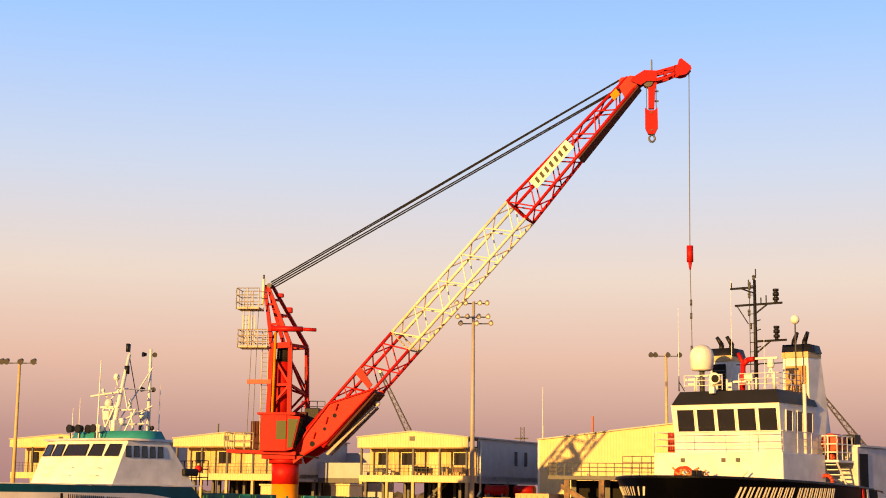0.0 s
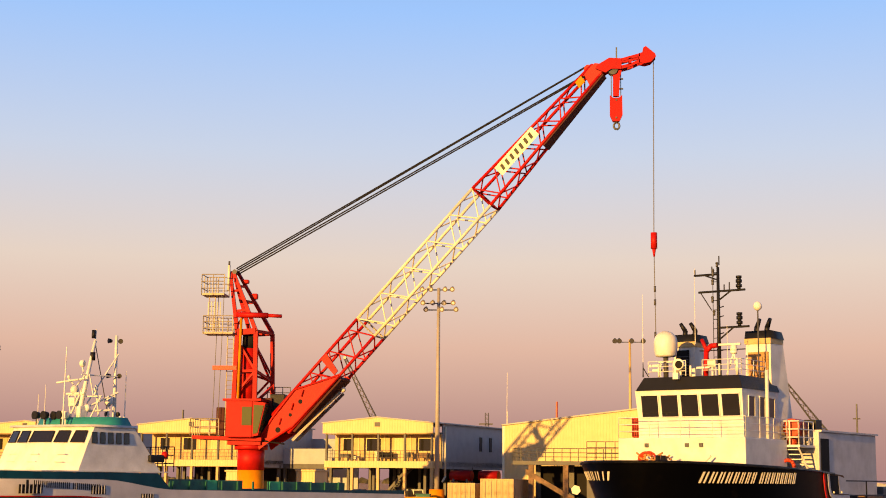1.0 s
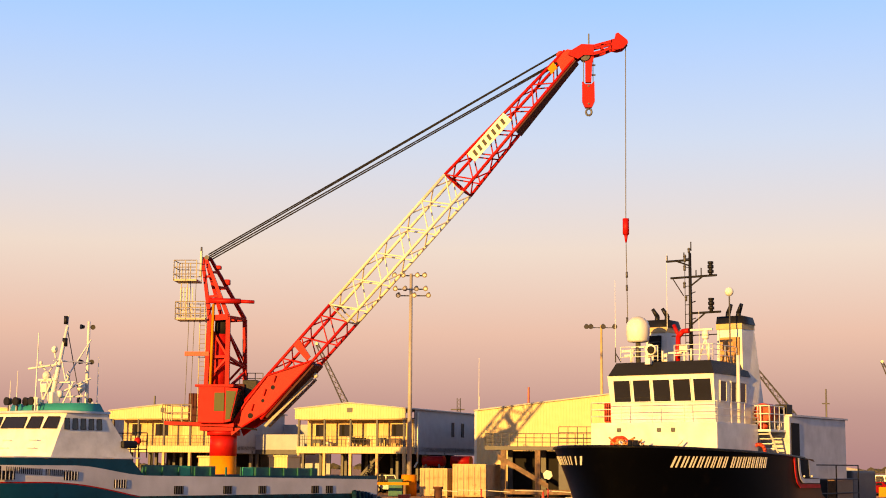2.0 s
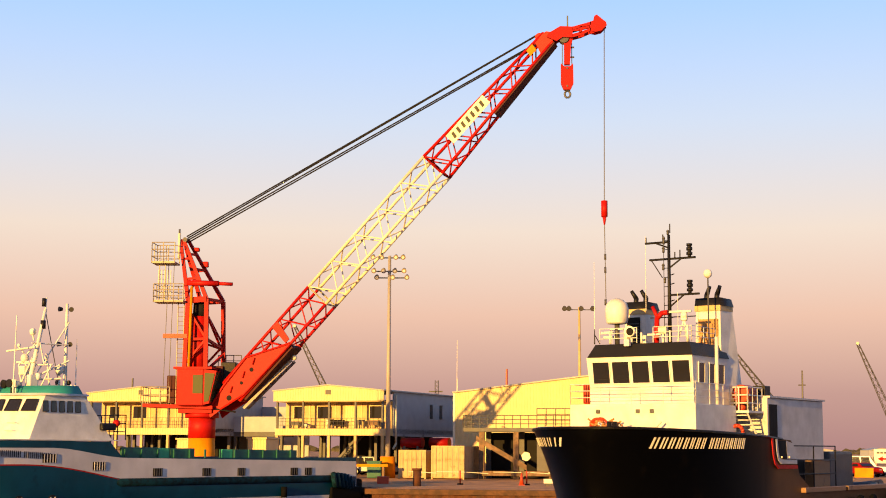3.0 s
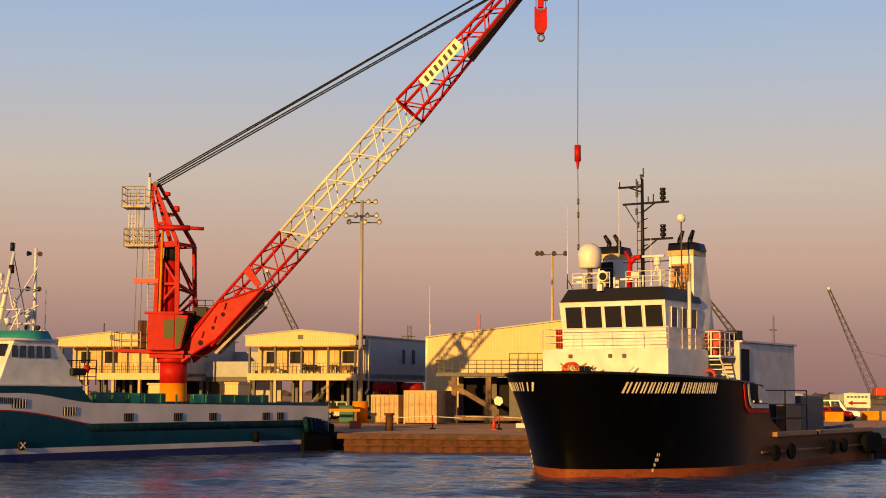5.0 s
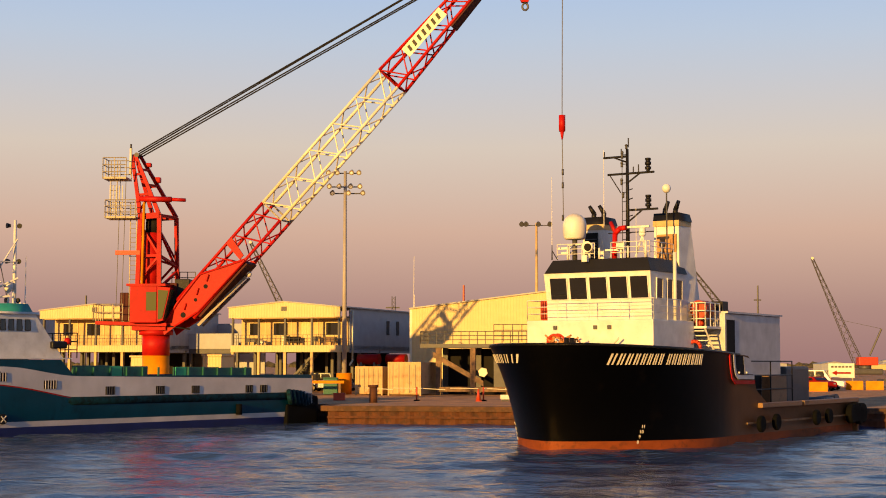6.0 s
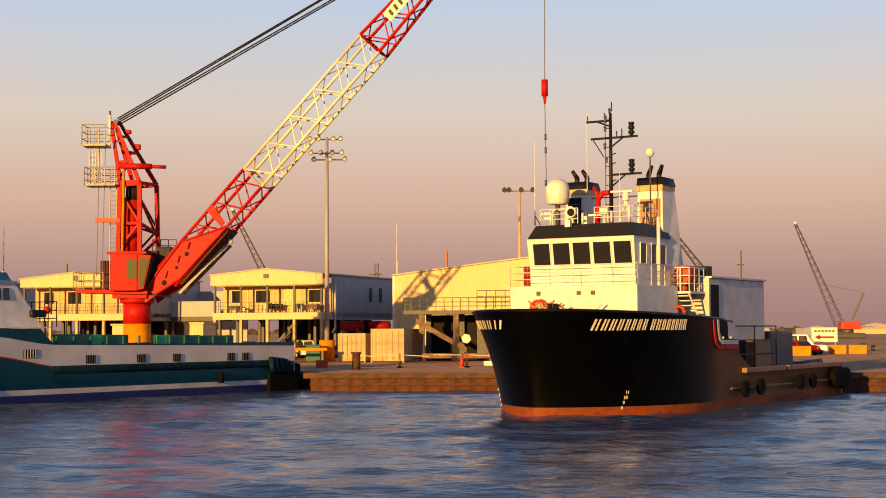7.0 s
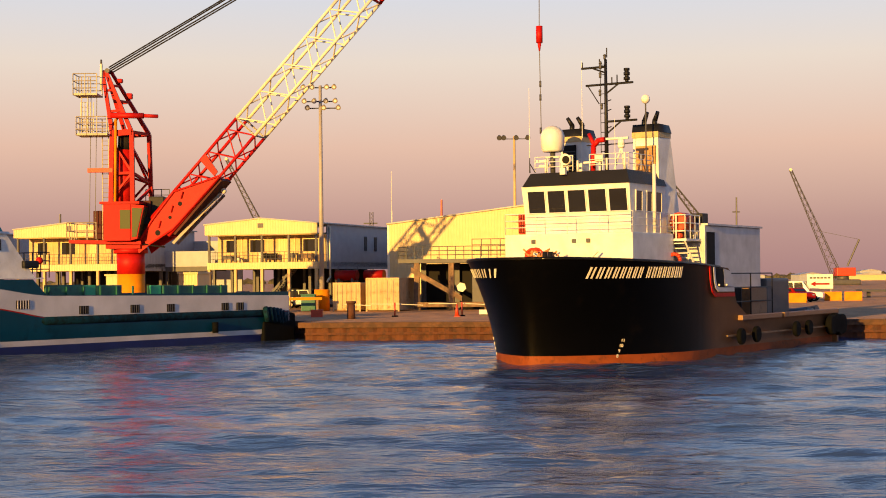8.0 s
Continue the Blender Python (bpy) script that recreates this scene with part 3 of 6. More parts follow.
P("dome_stand", STEEL, dome, lambda bm: tube(bm, (-1.82, 7, 9.6), (-1.82, 7, 10.75), 0.14, 10))
bm = ball(bmesh.new(), (2.7, 8.7, 13.3), 0.23, 1.05)
dome = part("satellite_dome", bm, WHITE, ship)
P("dome_stand", STEEL, dome, lambda bm: tube(bm, (2.7, 8.7, 9.6), (2.7, 8.7, 13.15), 0.04, 6))
bm = bmesh.new()
for dx, dy in ((-0.3, -0.2), (0.35, -0.2), (0.0, 0.35)):
    tube(bm, (2.15 + dx, 6.9 + dy, 9.62), (2.15, 6.9, 10.75), 0.045, 6)
tube(bm, (2.15, 6.9, 10.7), (2.15, 6.9, 10.85), 0.16, 10, 0.2)
tube(bm, (2.15, 6.9, 10.85), (2.15, 6.9, 11.15), 0.2, 12, 0.15)
radar = part("radar", bm, WHITE, ship, "white bar radar on a tripod")
boxpart("scanner", WHITE, radar, (1.3, 2.55, 6.84, 6.97, 11.13, 11.25), 0.03)
bm = bmesh.new()
box(bm, 0.72, 1.2, 6.7, 7.0, 10.05, 10.45)
bevelled(bm, 0.06, 2)
tube(bm, (0.96, 6.85, 9.6), (0.96, 6.85, 10.1), 0.05, 6)
part("flood_light", bm, WHITE, ship)
for x, h in ((-2.0, 0.7), (-0.15, 0.55), (1.5, 0.6), (2.5, 0.85)):
    tubepart("roof_post", WHITE, ship, (x, 6.55, 9.6), (x, 6.55, 9.6 + h), 0.06, 8)
bm = bmesh.new()
tube(bm, (-0.75, 6.6, 9.6), (-0.75, 6.6, 10.0), 0.07, 8)
tube(bm, (-0.75, 6.3, 10.22), (-0.75, 6.8, 10.22), 0.3, 14, 0.22)
part("search_light", bm, WHITE, ship)
tubepart("search_light", DARK, ship, (-0.68, 6.22, 10.2), (-0.68, 6.3, 10.2), 0.2, 12)
for k, (x, z) in enumerate(((-2.5, 10.2), (-2.3, 9.95), (-1.9, 10.35), (0.3, 10.0))):
    boxpart("antenna_bracket", WHITE, ship, (x - 0.3, x + 0.5, 6.9, 7.0, z, z + 0.1))
rail_run(ship, [(-2.6, 6.5, 9.62), (-0.4, 6.5, 9.62)], 0.8, WHITE, 2, 0.02, 0.7)
rail_run(ship, [(0.5, 6.6, 9.62), (2.7, 6.6, 9.62), (2.7, 9.5, 9.62)], 0.8, WHITE, 2, 0.02, 0.7)
P("vent_pipe", RED, ship, lambda bm: (tube(bm, (-0.1, 8.2, 9.6), (-0.05, 8.2, 11.05), 0.14, 10), tube(bm, (-0.05, 8.2, 11.0), (0.25, 8.2, 11.3), 0.14, 10), tube(bm, (0.22, 8.2, 11.28), (0.6, 8.2, 11.3), 0.14, 10), tube(bm, (-0.05, 8.25, 11.05), (-0.4, 8.4, 11.65), 0.11, 8)), label="red painted vent pipe")
for x, y, z0, z1, r in ((-2.75, 6.2, 9.6, 10.4, 0.04), (-2.75, 6.2, 10.4, 14.0, 0.02), (1.75, 7.0, 9.6, 12.2, 0.02), (2.6, 7.6, 9.6, 11.0, 0.03), (-1.0, 8.8, 11.5, 15.6, 0.02)):
    tubepart("whip_antenna", MASTBLACK if r > 0.03 else WHITE, ship, (x, y, z0), (x, y, z1), r, 5, r * 0.5)
P("antenna_brace", MASTBLACK, ship, lambda bm: tube(bm, (-2.75, 6.2, 10.1), (-2.45, 6.25, 9.6), 0.025, 5))
tubepart("post", WHITE, ship, (3.35, 8.2, 6.38), (3.35, 8.2, 9.9), 0.1, 8, label="thick white deck post")
boxpart("flood_light", WHITE, ship, (-0.75, -0.45, 5.7, 5.95, 9.4, 9.75), 0.02)
# life rafts and buoys in their orange cases
for p, q, r in (((-3.35, 6.6, 6.45), (-3.35, 6.6, 7.5), 0.29), ((3.68, 10.35, 7.0), (3.68, 11.5, 7.0), 0.5), ((3.62, 10.32, 6.28), (3.62, 11.2, 6.28), 0.2)):
    bm = bmesh.new()
    tube(bm, p, q, r, 18)
    bevelled(bm, 0.08, 2)
    part("life_raft", bm, ORANGE, ship)
rail_run(ship, [(3.2, 10.1, 6.1), (4.2, 10.1, 6.1), (4.2, 12.0, 6.1)], 1.25, WHITE, 2, 0.035, 0.6)
for y in (10.5, 11.3):
    tubepart("cradle_leg", MASTBLACK, ship, (3.2, y, 6.1), (3.35, y, 6.75), 0.04, 5)
    tubepart("cradle_leg", MASTBLACK, ship, (4.1, y, 6.1), (4.0, y, 6.75), 0.04, 5)
boxpart("deck_box", MASTBLACK, ship, (3.55, 4.25, 12.3, 13.1, 6.85, 7.5), 0.04)
boxpart("side_platform", WHITE, ship, (3.0, 4.3, 10.0, 12.2, 6.0, 6.12))
stair = P("stair", WHITE, ship, lambda bm: (tube(bm, (4.15, 10.05, 6.1), (4.45, 11.35, 4.1), 0.05, 6), tube(bm, (3.4, 10.05, 6.1), (3.7, 11.35, 4.1), 0.05, 6)))
for k in range(8):
    boxpart("step", WHITE, stair, (3.43 + 0.037 * k, 4.15 + 0.037 * k, 10.05 + 0.16 * k, 10.27 + 0.16 * k, 5.85 - 0.25 * k, 5.9 - 0.25 * k))
bm = bmesh.new()
for k in range(14):
    p, q = (2 * math.pi * j / 14 for j in (k, k + 1))
    tube(bm, (3.75 + 0.33 * math.cos(p), 9.7, 5.0 + 0.33 * math.sin(p)), (3.75 + 0.33 * math.cos(q), 9.7, 5.0 + 0.33 * math.sin(q)), 0.1, 8)
part("life_ring", bm, ORANGE, ship)
# big grey deck housing
boxpart("aft_house", STAINED, ship, (-4.0, 4.5, 12.0, 20.2, 1.05, 6.85), 0.05, "grey-white ribbed aft deckhouse")
# shade of the doorway, laid on the wall as a dark slab
boxpart("doorway_shade", DARK, ship, (4.46, 4.53, 12.2, 13.3, 3.0, 6.5))
boxpart("roof_edge", STAINED, ship, (-4.1, 4.62, 12.1, 20.3, 6.85, 6.95))
boxpart("deck_tank", STEEL, ship, (2.6, 4.4, 21.4, 25.3, 1.05, 4.0), 0.15)
boxpart("deck_crate", BROWN, ship, (3.6, 5.0, 17.2, 19.8, 1.05, 3.5), 0.05)
# shade of the low opening, also a dark slab on the wall
boxpart("deck_opening_shade", DARK, ship, (4.47, 4.53, 14.0, 17.1, 1.06, 3.5), 0.0, "dark slab painted as the shade in a low opening of the aft house")
rail_run(ship, [(5.1, 13.6, 2.0), (5.1, 20.4, 2.0)], 2.3, MASTBLACK, 2, 0.035, 3.4)
for k, (y, r) in enumerate(((27.0, 0.55), (28.4, 0.42), (29.3, 0.5))):
    bm = bmesh.new()
    tube(bm, (3.4, y, 1.6), (4.8, y, 1.6 + 0.1 * k), r, 14)
    part("deck_drum", bm, STEEL if k != 1 else GALV, ship)
# gear on the fore deck
rng_rope = random.Random(8)
bm = bmesh.new()
for k in range(5):
    c, r = Vector((-1.3 + 0.03 * k, 3.75 + 0.07 * k, 5.22 + 0.02 * (k % 2))), 0.4 - 0.035 * (k % 3)
    for j in range(16):
        p, q = (2 * math.pi * i / 16 for i in (j, j + 1))
        tube(bm, c + Vector((r * math.cos(p), 0, r * math.sin(p))), c + Vector((r * math.cos(q), 0, r * math.sin(q))), 0.055, 6)
part("coiled_hose", bm, ORANGE, ship, "coil of orange hose")
bm = bmesh.new()
for k in range(46):
    x, z = rng_rope.uniform(-1.75, 0.1), rng_rope.uniform(5.05, 5.5)
    z -= 0.12 * max(0, x + 0.6)
    p = Vector((x, 3.55 + rng_rope.uniform(0, 0.3), z))
    tube(bm, p, p + Vector((rng_rope.uniform(-0.3, 0.3), 0.05, rng_rope.uniform(-0.12, 0.14))), 0.05, 6)
part("mooring_rope", bm, ROPE, ship, "heap of faded orange mooring rope")
for x in (-0.3, 0.0):
    tubepart("bitt", MASTBLACK, ship, (x, 3.2, 4.0), (x, 3.2, 5.45), 0.13, 10)
boxpart("windlass", STEEL, ship, (-0.7, 0.7, 3.0, 4.2, 4.0, 4.9), 0.1)
tubepart("davit", WHITE, ship, (1.4, 4.4, 4.9), (2.0, 4.4, 5.45), 0.05, 6)
for x in (-1.9, 0.4, 1.2):
    boxpart("deckhouse_lamp", STEEL, ship, (x - 0.1, x + 0.1, 4.9, 5.02, 5.9, 6.1), 0.02)
# painted names (bars) and draught marks on both bows


def hull_bars(name, side, s0, s1, k0, k1, widths, lean=0.0):
    """Bars that follow the plating between two stations."""
    total = sum(abs(w) for w in widths)
    at = 0.0
    for w in widths:
        a, b = s0 + (s1 - s0) * at / total, s0 + (s1 - s0) * (at + abs(w)) / total
        at += abs(w)
        if w < 0:
            continue
        vs = []
        for s, k in ((a, k0), (b, k0), (b + lean, k1), (a + lean, k1)):
            x, y = hull_point(s, k, side)
            vs.append(Vector((x, y, 5.0 * k)))
        n = (vs[1] - vs[0]).cross(vs[3] - vs[0]).normalized()
        if n.x * side < 0 and abs(n.x) > 0.1 or n.y > 0.3:
            n = -n
        part(name, prism(bmesh.new(), [v + n * 0.012 for v in vs], n * 0.02), LETTER if name != "anchor_recess" else STEEL, ship)


LETTERS = [.7, -.6, .6, -.6, .6, -.6, .6, -.6, .55, -.6, .5, -.6, .5, -.6, .55, -1.3, .6, -.6, .7, -.6, .6, -.6, .6, -.6, .55, -.6, .5, -.6, .7, -.6, .6]
NAME = []
for w in LETTERS:
    NAME += [w * 0.36, -w * 0.42, w * 0.3] if w > 0 else [w * 0.72]
hull_bars("name_bar", 1, 0.18, 0.80, 0.824, 0.93, NAME, 0.02)
hull_bars("name_bar", -1, 0.72, 0.03, 0.84, 0.925, [w * 0.65 if w > 0 else w * 1.25 for w in NAME[::-1]], -0.012)


def draught_figure(text, side, s, k, height):
    """A painted draught number laid on the plating, upright along the bow's slope."""
    cu = bpy.data.curves.new("figure", "FONT")
    cu.body, cu.size, cu.align_x, cu.extrude = text, height * 1.4, "CENTER", 0.012
    ob = bpy.data.objects.new("figure", cu)
    me = bpy.data.meshes.new_from_object(ob)
    bpy.data.objects.remove(ob)
    at = lambda a, b: Vector((*hull_point(a, b, side), 5.0 * b))
    o, r, u = at(s, k), (at(s + 0.02, k) - at(s - 0.02, k)).normalized(), (at(s, k + 0.04) - at(s, k)).normalized()
    if r.x < 0:
        r = -r
    n = r.cross(u).normalized()
    u = n.cross(r)
    bm = bmesh.new()
    bm.from_mesh(me)
    bmesh.ops.transform(bm, matrix=Matrix(((r.x, u.x, n.x, o.x), (r.y, u.y, n.y, o.y), (r.z, u.z, n.z, o.z), (0, 0, 0, 1))) @ Matrix.Translation((0, 0, 0.025)), verts=bm.verts)
    part("draught_mark", bm, LETTER, ship)


for side in (-1, 1):
    for k in range(4):
        draught_figure(str(8 + k), side, 0.345 + 0.01 * k, 0.058 + 0.05 * k, 0.165)


# ---- the white and teal crew boat ----
boat = thing("crew_boat", pose(BO.x, BO.y, 0, 0, 0, -36), "white and teal workboat with raked wheelhouse moored stern-to", "boat")
BB = 8.6


def boat_half(y, z):
    """Half breadth of the boat's hull, from its centre line."""
    full = BB / 2
    if y > -4:
        return full - 0.25 * max(0, 1 - z / 1.5)
    u = min(1, (-4 - y) / (10.0 + 0.55 * z))
    return max(0.02, full * (1 - u ** 2.2)) - (0.0 if z > 2 else 0.3 * u * (2 - z) * 0.5)


def sheer(y):
    """Height of the top of the white band."""
    if y > 3.4:
        return 3.38 - 0.013 * (y - 3.4)
    t = min(1, (3.4 - y) / 5.5)
    return 3.38 + 0.58 * (3 * t * t - 2 * t ** 3)


def knuckle(y):
    """Height of the lower edge of the white band."""
    if y > 2.8:
        return 2.14 - 0.004 * (y - 2.8)
    t = min(1, (2.8 - y) / 7.0)
    return 2.14 + 0.9 * math.sin(t * math.pi / 2)


BYS = [-14.6, -14.0, -13, -12, -11, -10, -9, -8, -7, -6, -5, -4, -3, -2, -1, 0, 1, 2, 3, 4, 6, 8, 12, 16, 20, 24.0]


def boat_band(bm, lo, hi, steps=3, out=0.0):
    rows = []
    for side, ys in ((-1, BYS[::-1]), (1, BYS)):
        for y in ys:
            row = []
            for j in range(steps + 1):
                z = lo(y) + (hi(y) - lo(y)) * j / steps
                b = max(0.02, boat_half(y, z)) + out
                row.append((-BB / 2 + side * b, y, z))
            rows.append(row)
    loft(bm, rows)
    bmesh.ops.recalc_face_normals(bm, faces=bm.faces[:])


P("hull_lower", NAVY, boat, boat_band, lambda y: -0.8, lambda y: 0.5, label="navy blue waterline band")
P("hull_stripe", BOATWHITE, boat, boat_band, lambda y: 0.5, lambda y: 0.82, 1)
P("hull_middle", TEAL, boat, boat_band, lambda y: 0.82, knuckle, 4, label="teal hull plating")
P("hull_upper", BOATWHITE, boat, boat_band, knuckle, sheer, 3, label="off-white hull band")
P("red_line", RED, boat, boat_band, lambda y: knuckle(y) - 0.07, lambda y: knuckle(y) if y < 3 else knuckle(y) - 0.06, 1, 0.012)
P("bulwark", TEAL, boat, boat_band, sheer, lambda y: max(sheer(y) + 0.02, min(4.35 + max(0, (-y - 6)) * 0.035, 4.4 if y < 2.5 else 3.38)), 2, 0.0)
P("stern_plate", STAINED, boat, lambda bm: prism(bm, [(-BB + 0.1, 24.0, -0.5), (-0.1, 24.0, -0.5), (-0.05, 23.95, 3.05), (-BB + 0.05, 23.95, 3.05)], (0, 0.15, 0)))
boxpart("main_deck", STEEL, boat, (-BB + 0.15, -0.15, 2.0, 23.9, 2.3, 2.4))
P("fore_deck", WHITE, boat, lambda bm: prism(bm, [(-BB + 0.2, 3.0, 4.38), (-0.2, 3.0, 4.38), (-0.3, -6, 4.38), (-1.6, -10.5, 4.38), (-BB / 2, -13.0, 4.38), (-BB + 1.6, -10.5, 4.38), (-BB + 0.3, -6, 4.38)], (0, 0, 0.07)))
# fenders
bm = bmesh.new()
rows = []
for y in (2.6, 2.9, 8, 14, 20, 23.0):
    g = 0.5 if y < 2.7 else 1.0
    rows.append([(-0.1 + g * 0.26 * math.cos(t * math.pi / 6), y, 1.92 + g * 0.27 * math.sin(t * math.pi / 6)) for t in range(-3, 4)])
loft(bm, rows)
part("rubbing_fender", bm, TEALRUBBER, boat, "long teal-stained rubber fender")
for k in range(8):
    bm = bmesh.new()
    bmesh.ops.create_cone(bm, cap_ends=True, segments=16, radius1=0.56, radius2=0.56, depth=0.34, matrix=Matrix.Translation((0.16 - 0.03 * k * k * 0.5, 21.6 + 0.42 * k, 1.85 - 0.04 * k)) @ Matrix.Rotation(radians(38), 4, "Z") @ Matrix.Rotation(radians(80), 4, "Y"))
    bevelled(bm, 0.08, 1)
    part("tyre_fender", bm, TEALRUBBER, boat)
boxpart("quarter_fender", RUBBER, boat, (-0.5, 0.1, 21.4, 24.5, -0.2, 1.35), 0.12)
boxpart("stern_fender", RUBBER, boat, (-BB + 0.4, -0.2, 24.1, 25.0, -0.2, 1.9), 0.25)
tubepart("hanging_fender", RUBBER, boat, (0.12, 16.7, 0.75), (0.12, 16.7, 1.45), 0.2, 10)
# freeing ports with bars, the shade inside painted as a dark slab
for y0, w, n in ((0.8, 0.95, 5), (-2.8, 1.0, 5), (-7.6, 1.5, 6), (5.4, 0.75, 4), (9.45, 0.75, 4), (12.5, 0.7, 4), (17.4, 0.7, 3), (18.8, 0.7, 3)):
    zc = (knuckle(y0) + 0.12) if y0 > 3 else knuckle(y0) + 0.12
    prt = boxpart("freeing_port", DARK, boat, (-0.06, 0.02, y0, y0 + w, zc, zc + 0.5))
    for k in range(n):
        boxpart("bar", STAINED if y0 < 3 else STEEL, prt, (-0.04, 0.05, y0 + w * (k + 0.4) / n, y0 + w * (k + 0.4) / n + 0.05, zc, zc + 0.5))
boat_name = [0.17, -0.25] + [0.06, 0.05] * 9 + [-0.15] + [0.06, 0.05] * 7
bars(boat, MASTBLACK, (0.03, -7.2, 3.56), (0, 1, -0.05), (0, 0, 1), 0.36, boat_name, 0.082, (1, 0, 0), "name_bar", 0)
# deck stuff behind the bulwark: green rail panels
for y0, y1, m in ((3.4, 6.2, GREEN), (6.3, 7.2, BRIGHTGREEN), (7.3, 9.3, GREEN), (11.7, 12.6, BRIGHTGREEN), (12.7, 15.4, GREEN), (15.5, 18.6, GREEN)):
    boxpart("rail_panel", m, boat, (-0.75, -0.6, y0, y1, 2.4, 4.05 - 0.012 * y0), 0.02)
for k in range(12):
    boxpart("deck_stanchion", GREEN, boat, (-0.6, -0.5, 3.6 + 1.3 * k, 3.7 + 1.3 * k, 2.4, 3.9))
for y, z, r in ((20.0, 3.0, 0.35), (20.6, 3.2, 0.25), (21.2, 2.9, 0.3)):
    tubepart("winch_drum", STEEL, boat, (-1.6, y, z), (-0.6, y, z), r, 12)
for y in (-4.3, -2.0):
    mk = part("thruster_mark", tube(bmesh.new(), (-0.08, y, 1.0), (0.035, y, 1.0), 0.3, 16), MASTBLACK, boat, "black disc with a pale cross")
    for a in (45, 135):
        c, s = 0.24 * math.cos(radians(a)), 0.24 * math.sin(radians(a))
        tubepart("cross_bar", LETTER, mk, (0.045, y - c, 1.0 - s), (0.045, y + c, 1.0 + s), 0.035, 4)
# wheelhouse with a raked front
XL, XR = -BB + 0.7, -1.0


def house_ring(z, y_front, y_aft, inset):
    y_front, y_aft = y_front - 0.35, y_aft - 0.6
    n = 6
    pts = []
    for i in range(n + 1):
        t = i / n
        x = XL + inset + (XR - XL - 2 * inset) * t
        pts.append((x, y_front - 0.9 * (1 - t) - 0.5 * (1 - (2 * t - 1) ** 2), z))
    return pts + [(XR - inset, y_aft, z), (XL + inset, y_aft, z)]


def boat_house(bm):
    vs = loft(bm, [house_ring(4.4, -2.7, 3.6, 0), house_ring(5.9, -2.1, 2.4, 0.03), house_ring(6.95, -1.6, 1.6, 0.1), house_ring(7.02, -1.7, 1.65, 0.0)], True)
    bm.faces.new(vs[-1])
    for f in bm.faces:
        f.smooth = False
    bmesh.ops.recalc_face_normals(bm, faces=bm.faces[:])


bhouse = P("wheelhouse", WHITE, boat, boat_house)
P("visor", WHITE, bhouse, lambda bm: (lambda vs: (bm.faces.new(vs[-1]), bm.faces.new(vs[0])))(loft(bm, [house_ring(7.0, -1.85, 1.7, -0.06), house_ring(7.12, -1.8, 1.7, -0.04)], True)))
P("top_coaming", TEALROOF, bhouse, lambda bm: (lambda vs: bm.faces.new(vs[-1]))(loft(bm, [house_ring(7.1, -0.3, 1.7, 0.5), house_ring(7.62, -0.1, 1.4, 0.6)], True)), label="teal painted roof coaming")


def house_front(t, z):
    a, b = house_ring(z, 0, 0, 0.03 + 0.07 * (z - 5.9) / 1.05), -2.1 + 0.5 * (z - 5.9) / 1.05
    x = XL + 0.06 + (XR - XL - 0.12) * t
    return Vector((x, b - 0.35 - 0.9 * (1 - t) - 0.5 * (1 - (2 * t - 1) ** 2), z))


for t0, t1 in ((0.04, 0.16), (0.20, 0.33), (0.37, 0.63), (0.67, 0.80), (0.84, 0.96)):
    c = [house_front(t0, 6.08), house_front(t1, 6.08), house_front(t1 - 0.01, 6.72), house_front(t0 + 0.01, 6.72)]
    nrm = (c[1] - c[0]).cross(c[3] - c[0]).normalized()
    ship_window(bhouse, "window", [v + nrm * 0.04 for v in c], 0.05, MASTBLACK, GLASS, nrm)
for i in range(5):
    y0 = -2.12 + 0.58 * i
    ship_window(bhouse, "window", [(XR - 0.02, y0 - 0.02, 6.05), (XR - 0.02, y0 + 0.34, 6.05), (XR - 0.09, y0 + 0.34, 6.66), (XR - 0.09, y0 + 0.02, 6.66)], 0.03, MASTBLACK, GLASS, (1, 0, 0.08))
for t0 in (0.15, 0.45, 0.75):
    for z in (4.95, 5.4):
        yy = -3.05 + 0.4 * (z - 4.4) - 0.9 * (1 - t0) - 0.5 * (1 - (2 * t0 - 1) ** 2)
        tubepart("grab_rail", WHITE, bhouse, (XL + (XR - XL) * t0, yy - 0.06, z), (XL + (XR - XL) * t0 + 0.75, yy - 0.03, z), 0.03, 6)
rail_run(boat, [(XR, 3.1, 4.45), (XR, 4.0, 4.45), (XL, 4.0, 4.45)], 1.5, MASTBLACK, 2, 0.03, 0.8)
boxpart("raft_canister", MASTBLACK, boat, (XR - 0.1, XR + 0.25, 2.0, 3.1, 5.0, 5.45), 0.12)
bm = ball(bmesh.new(), (XR + 0.1, 3.2, 5.45), 0.22)
part("side_lamp", bm, RED, boat, "red port light")
# masts and antennas
CX = -4.0
bmast = P("mast", WHITE, boat, lambda bm: (tube(bm, (CX, -1.1, 7.1), (CX, 0.0, 12.3), 0.17, 8, 0.1), tube(bm, (CX, 0.0, 12.3), (CX, 0.05, 13.0), 0.04, 6)))
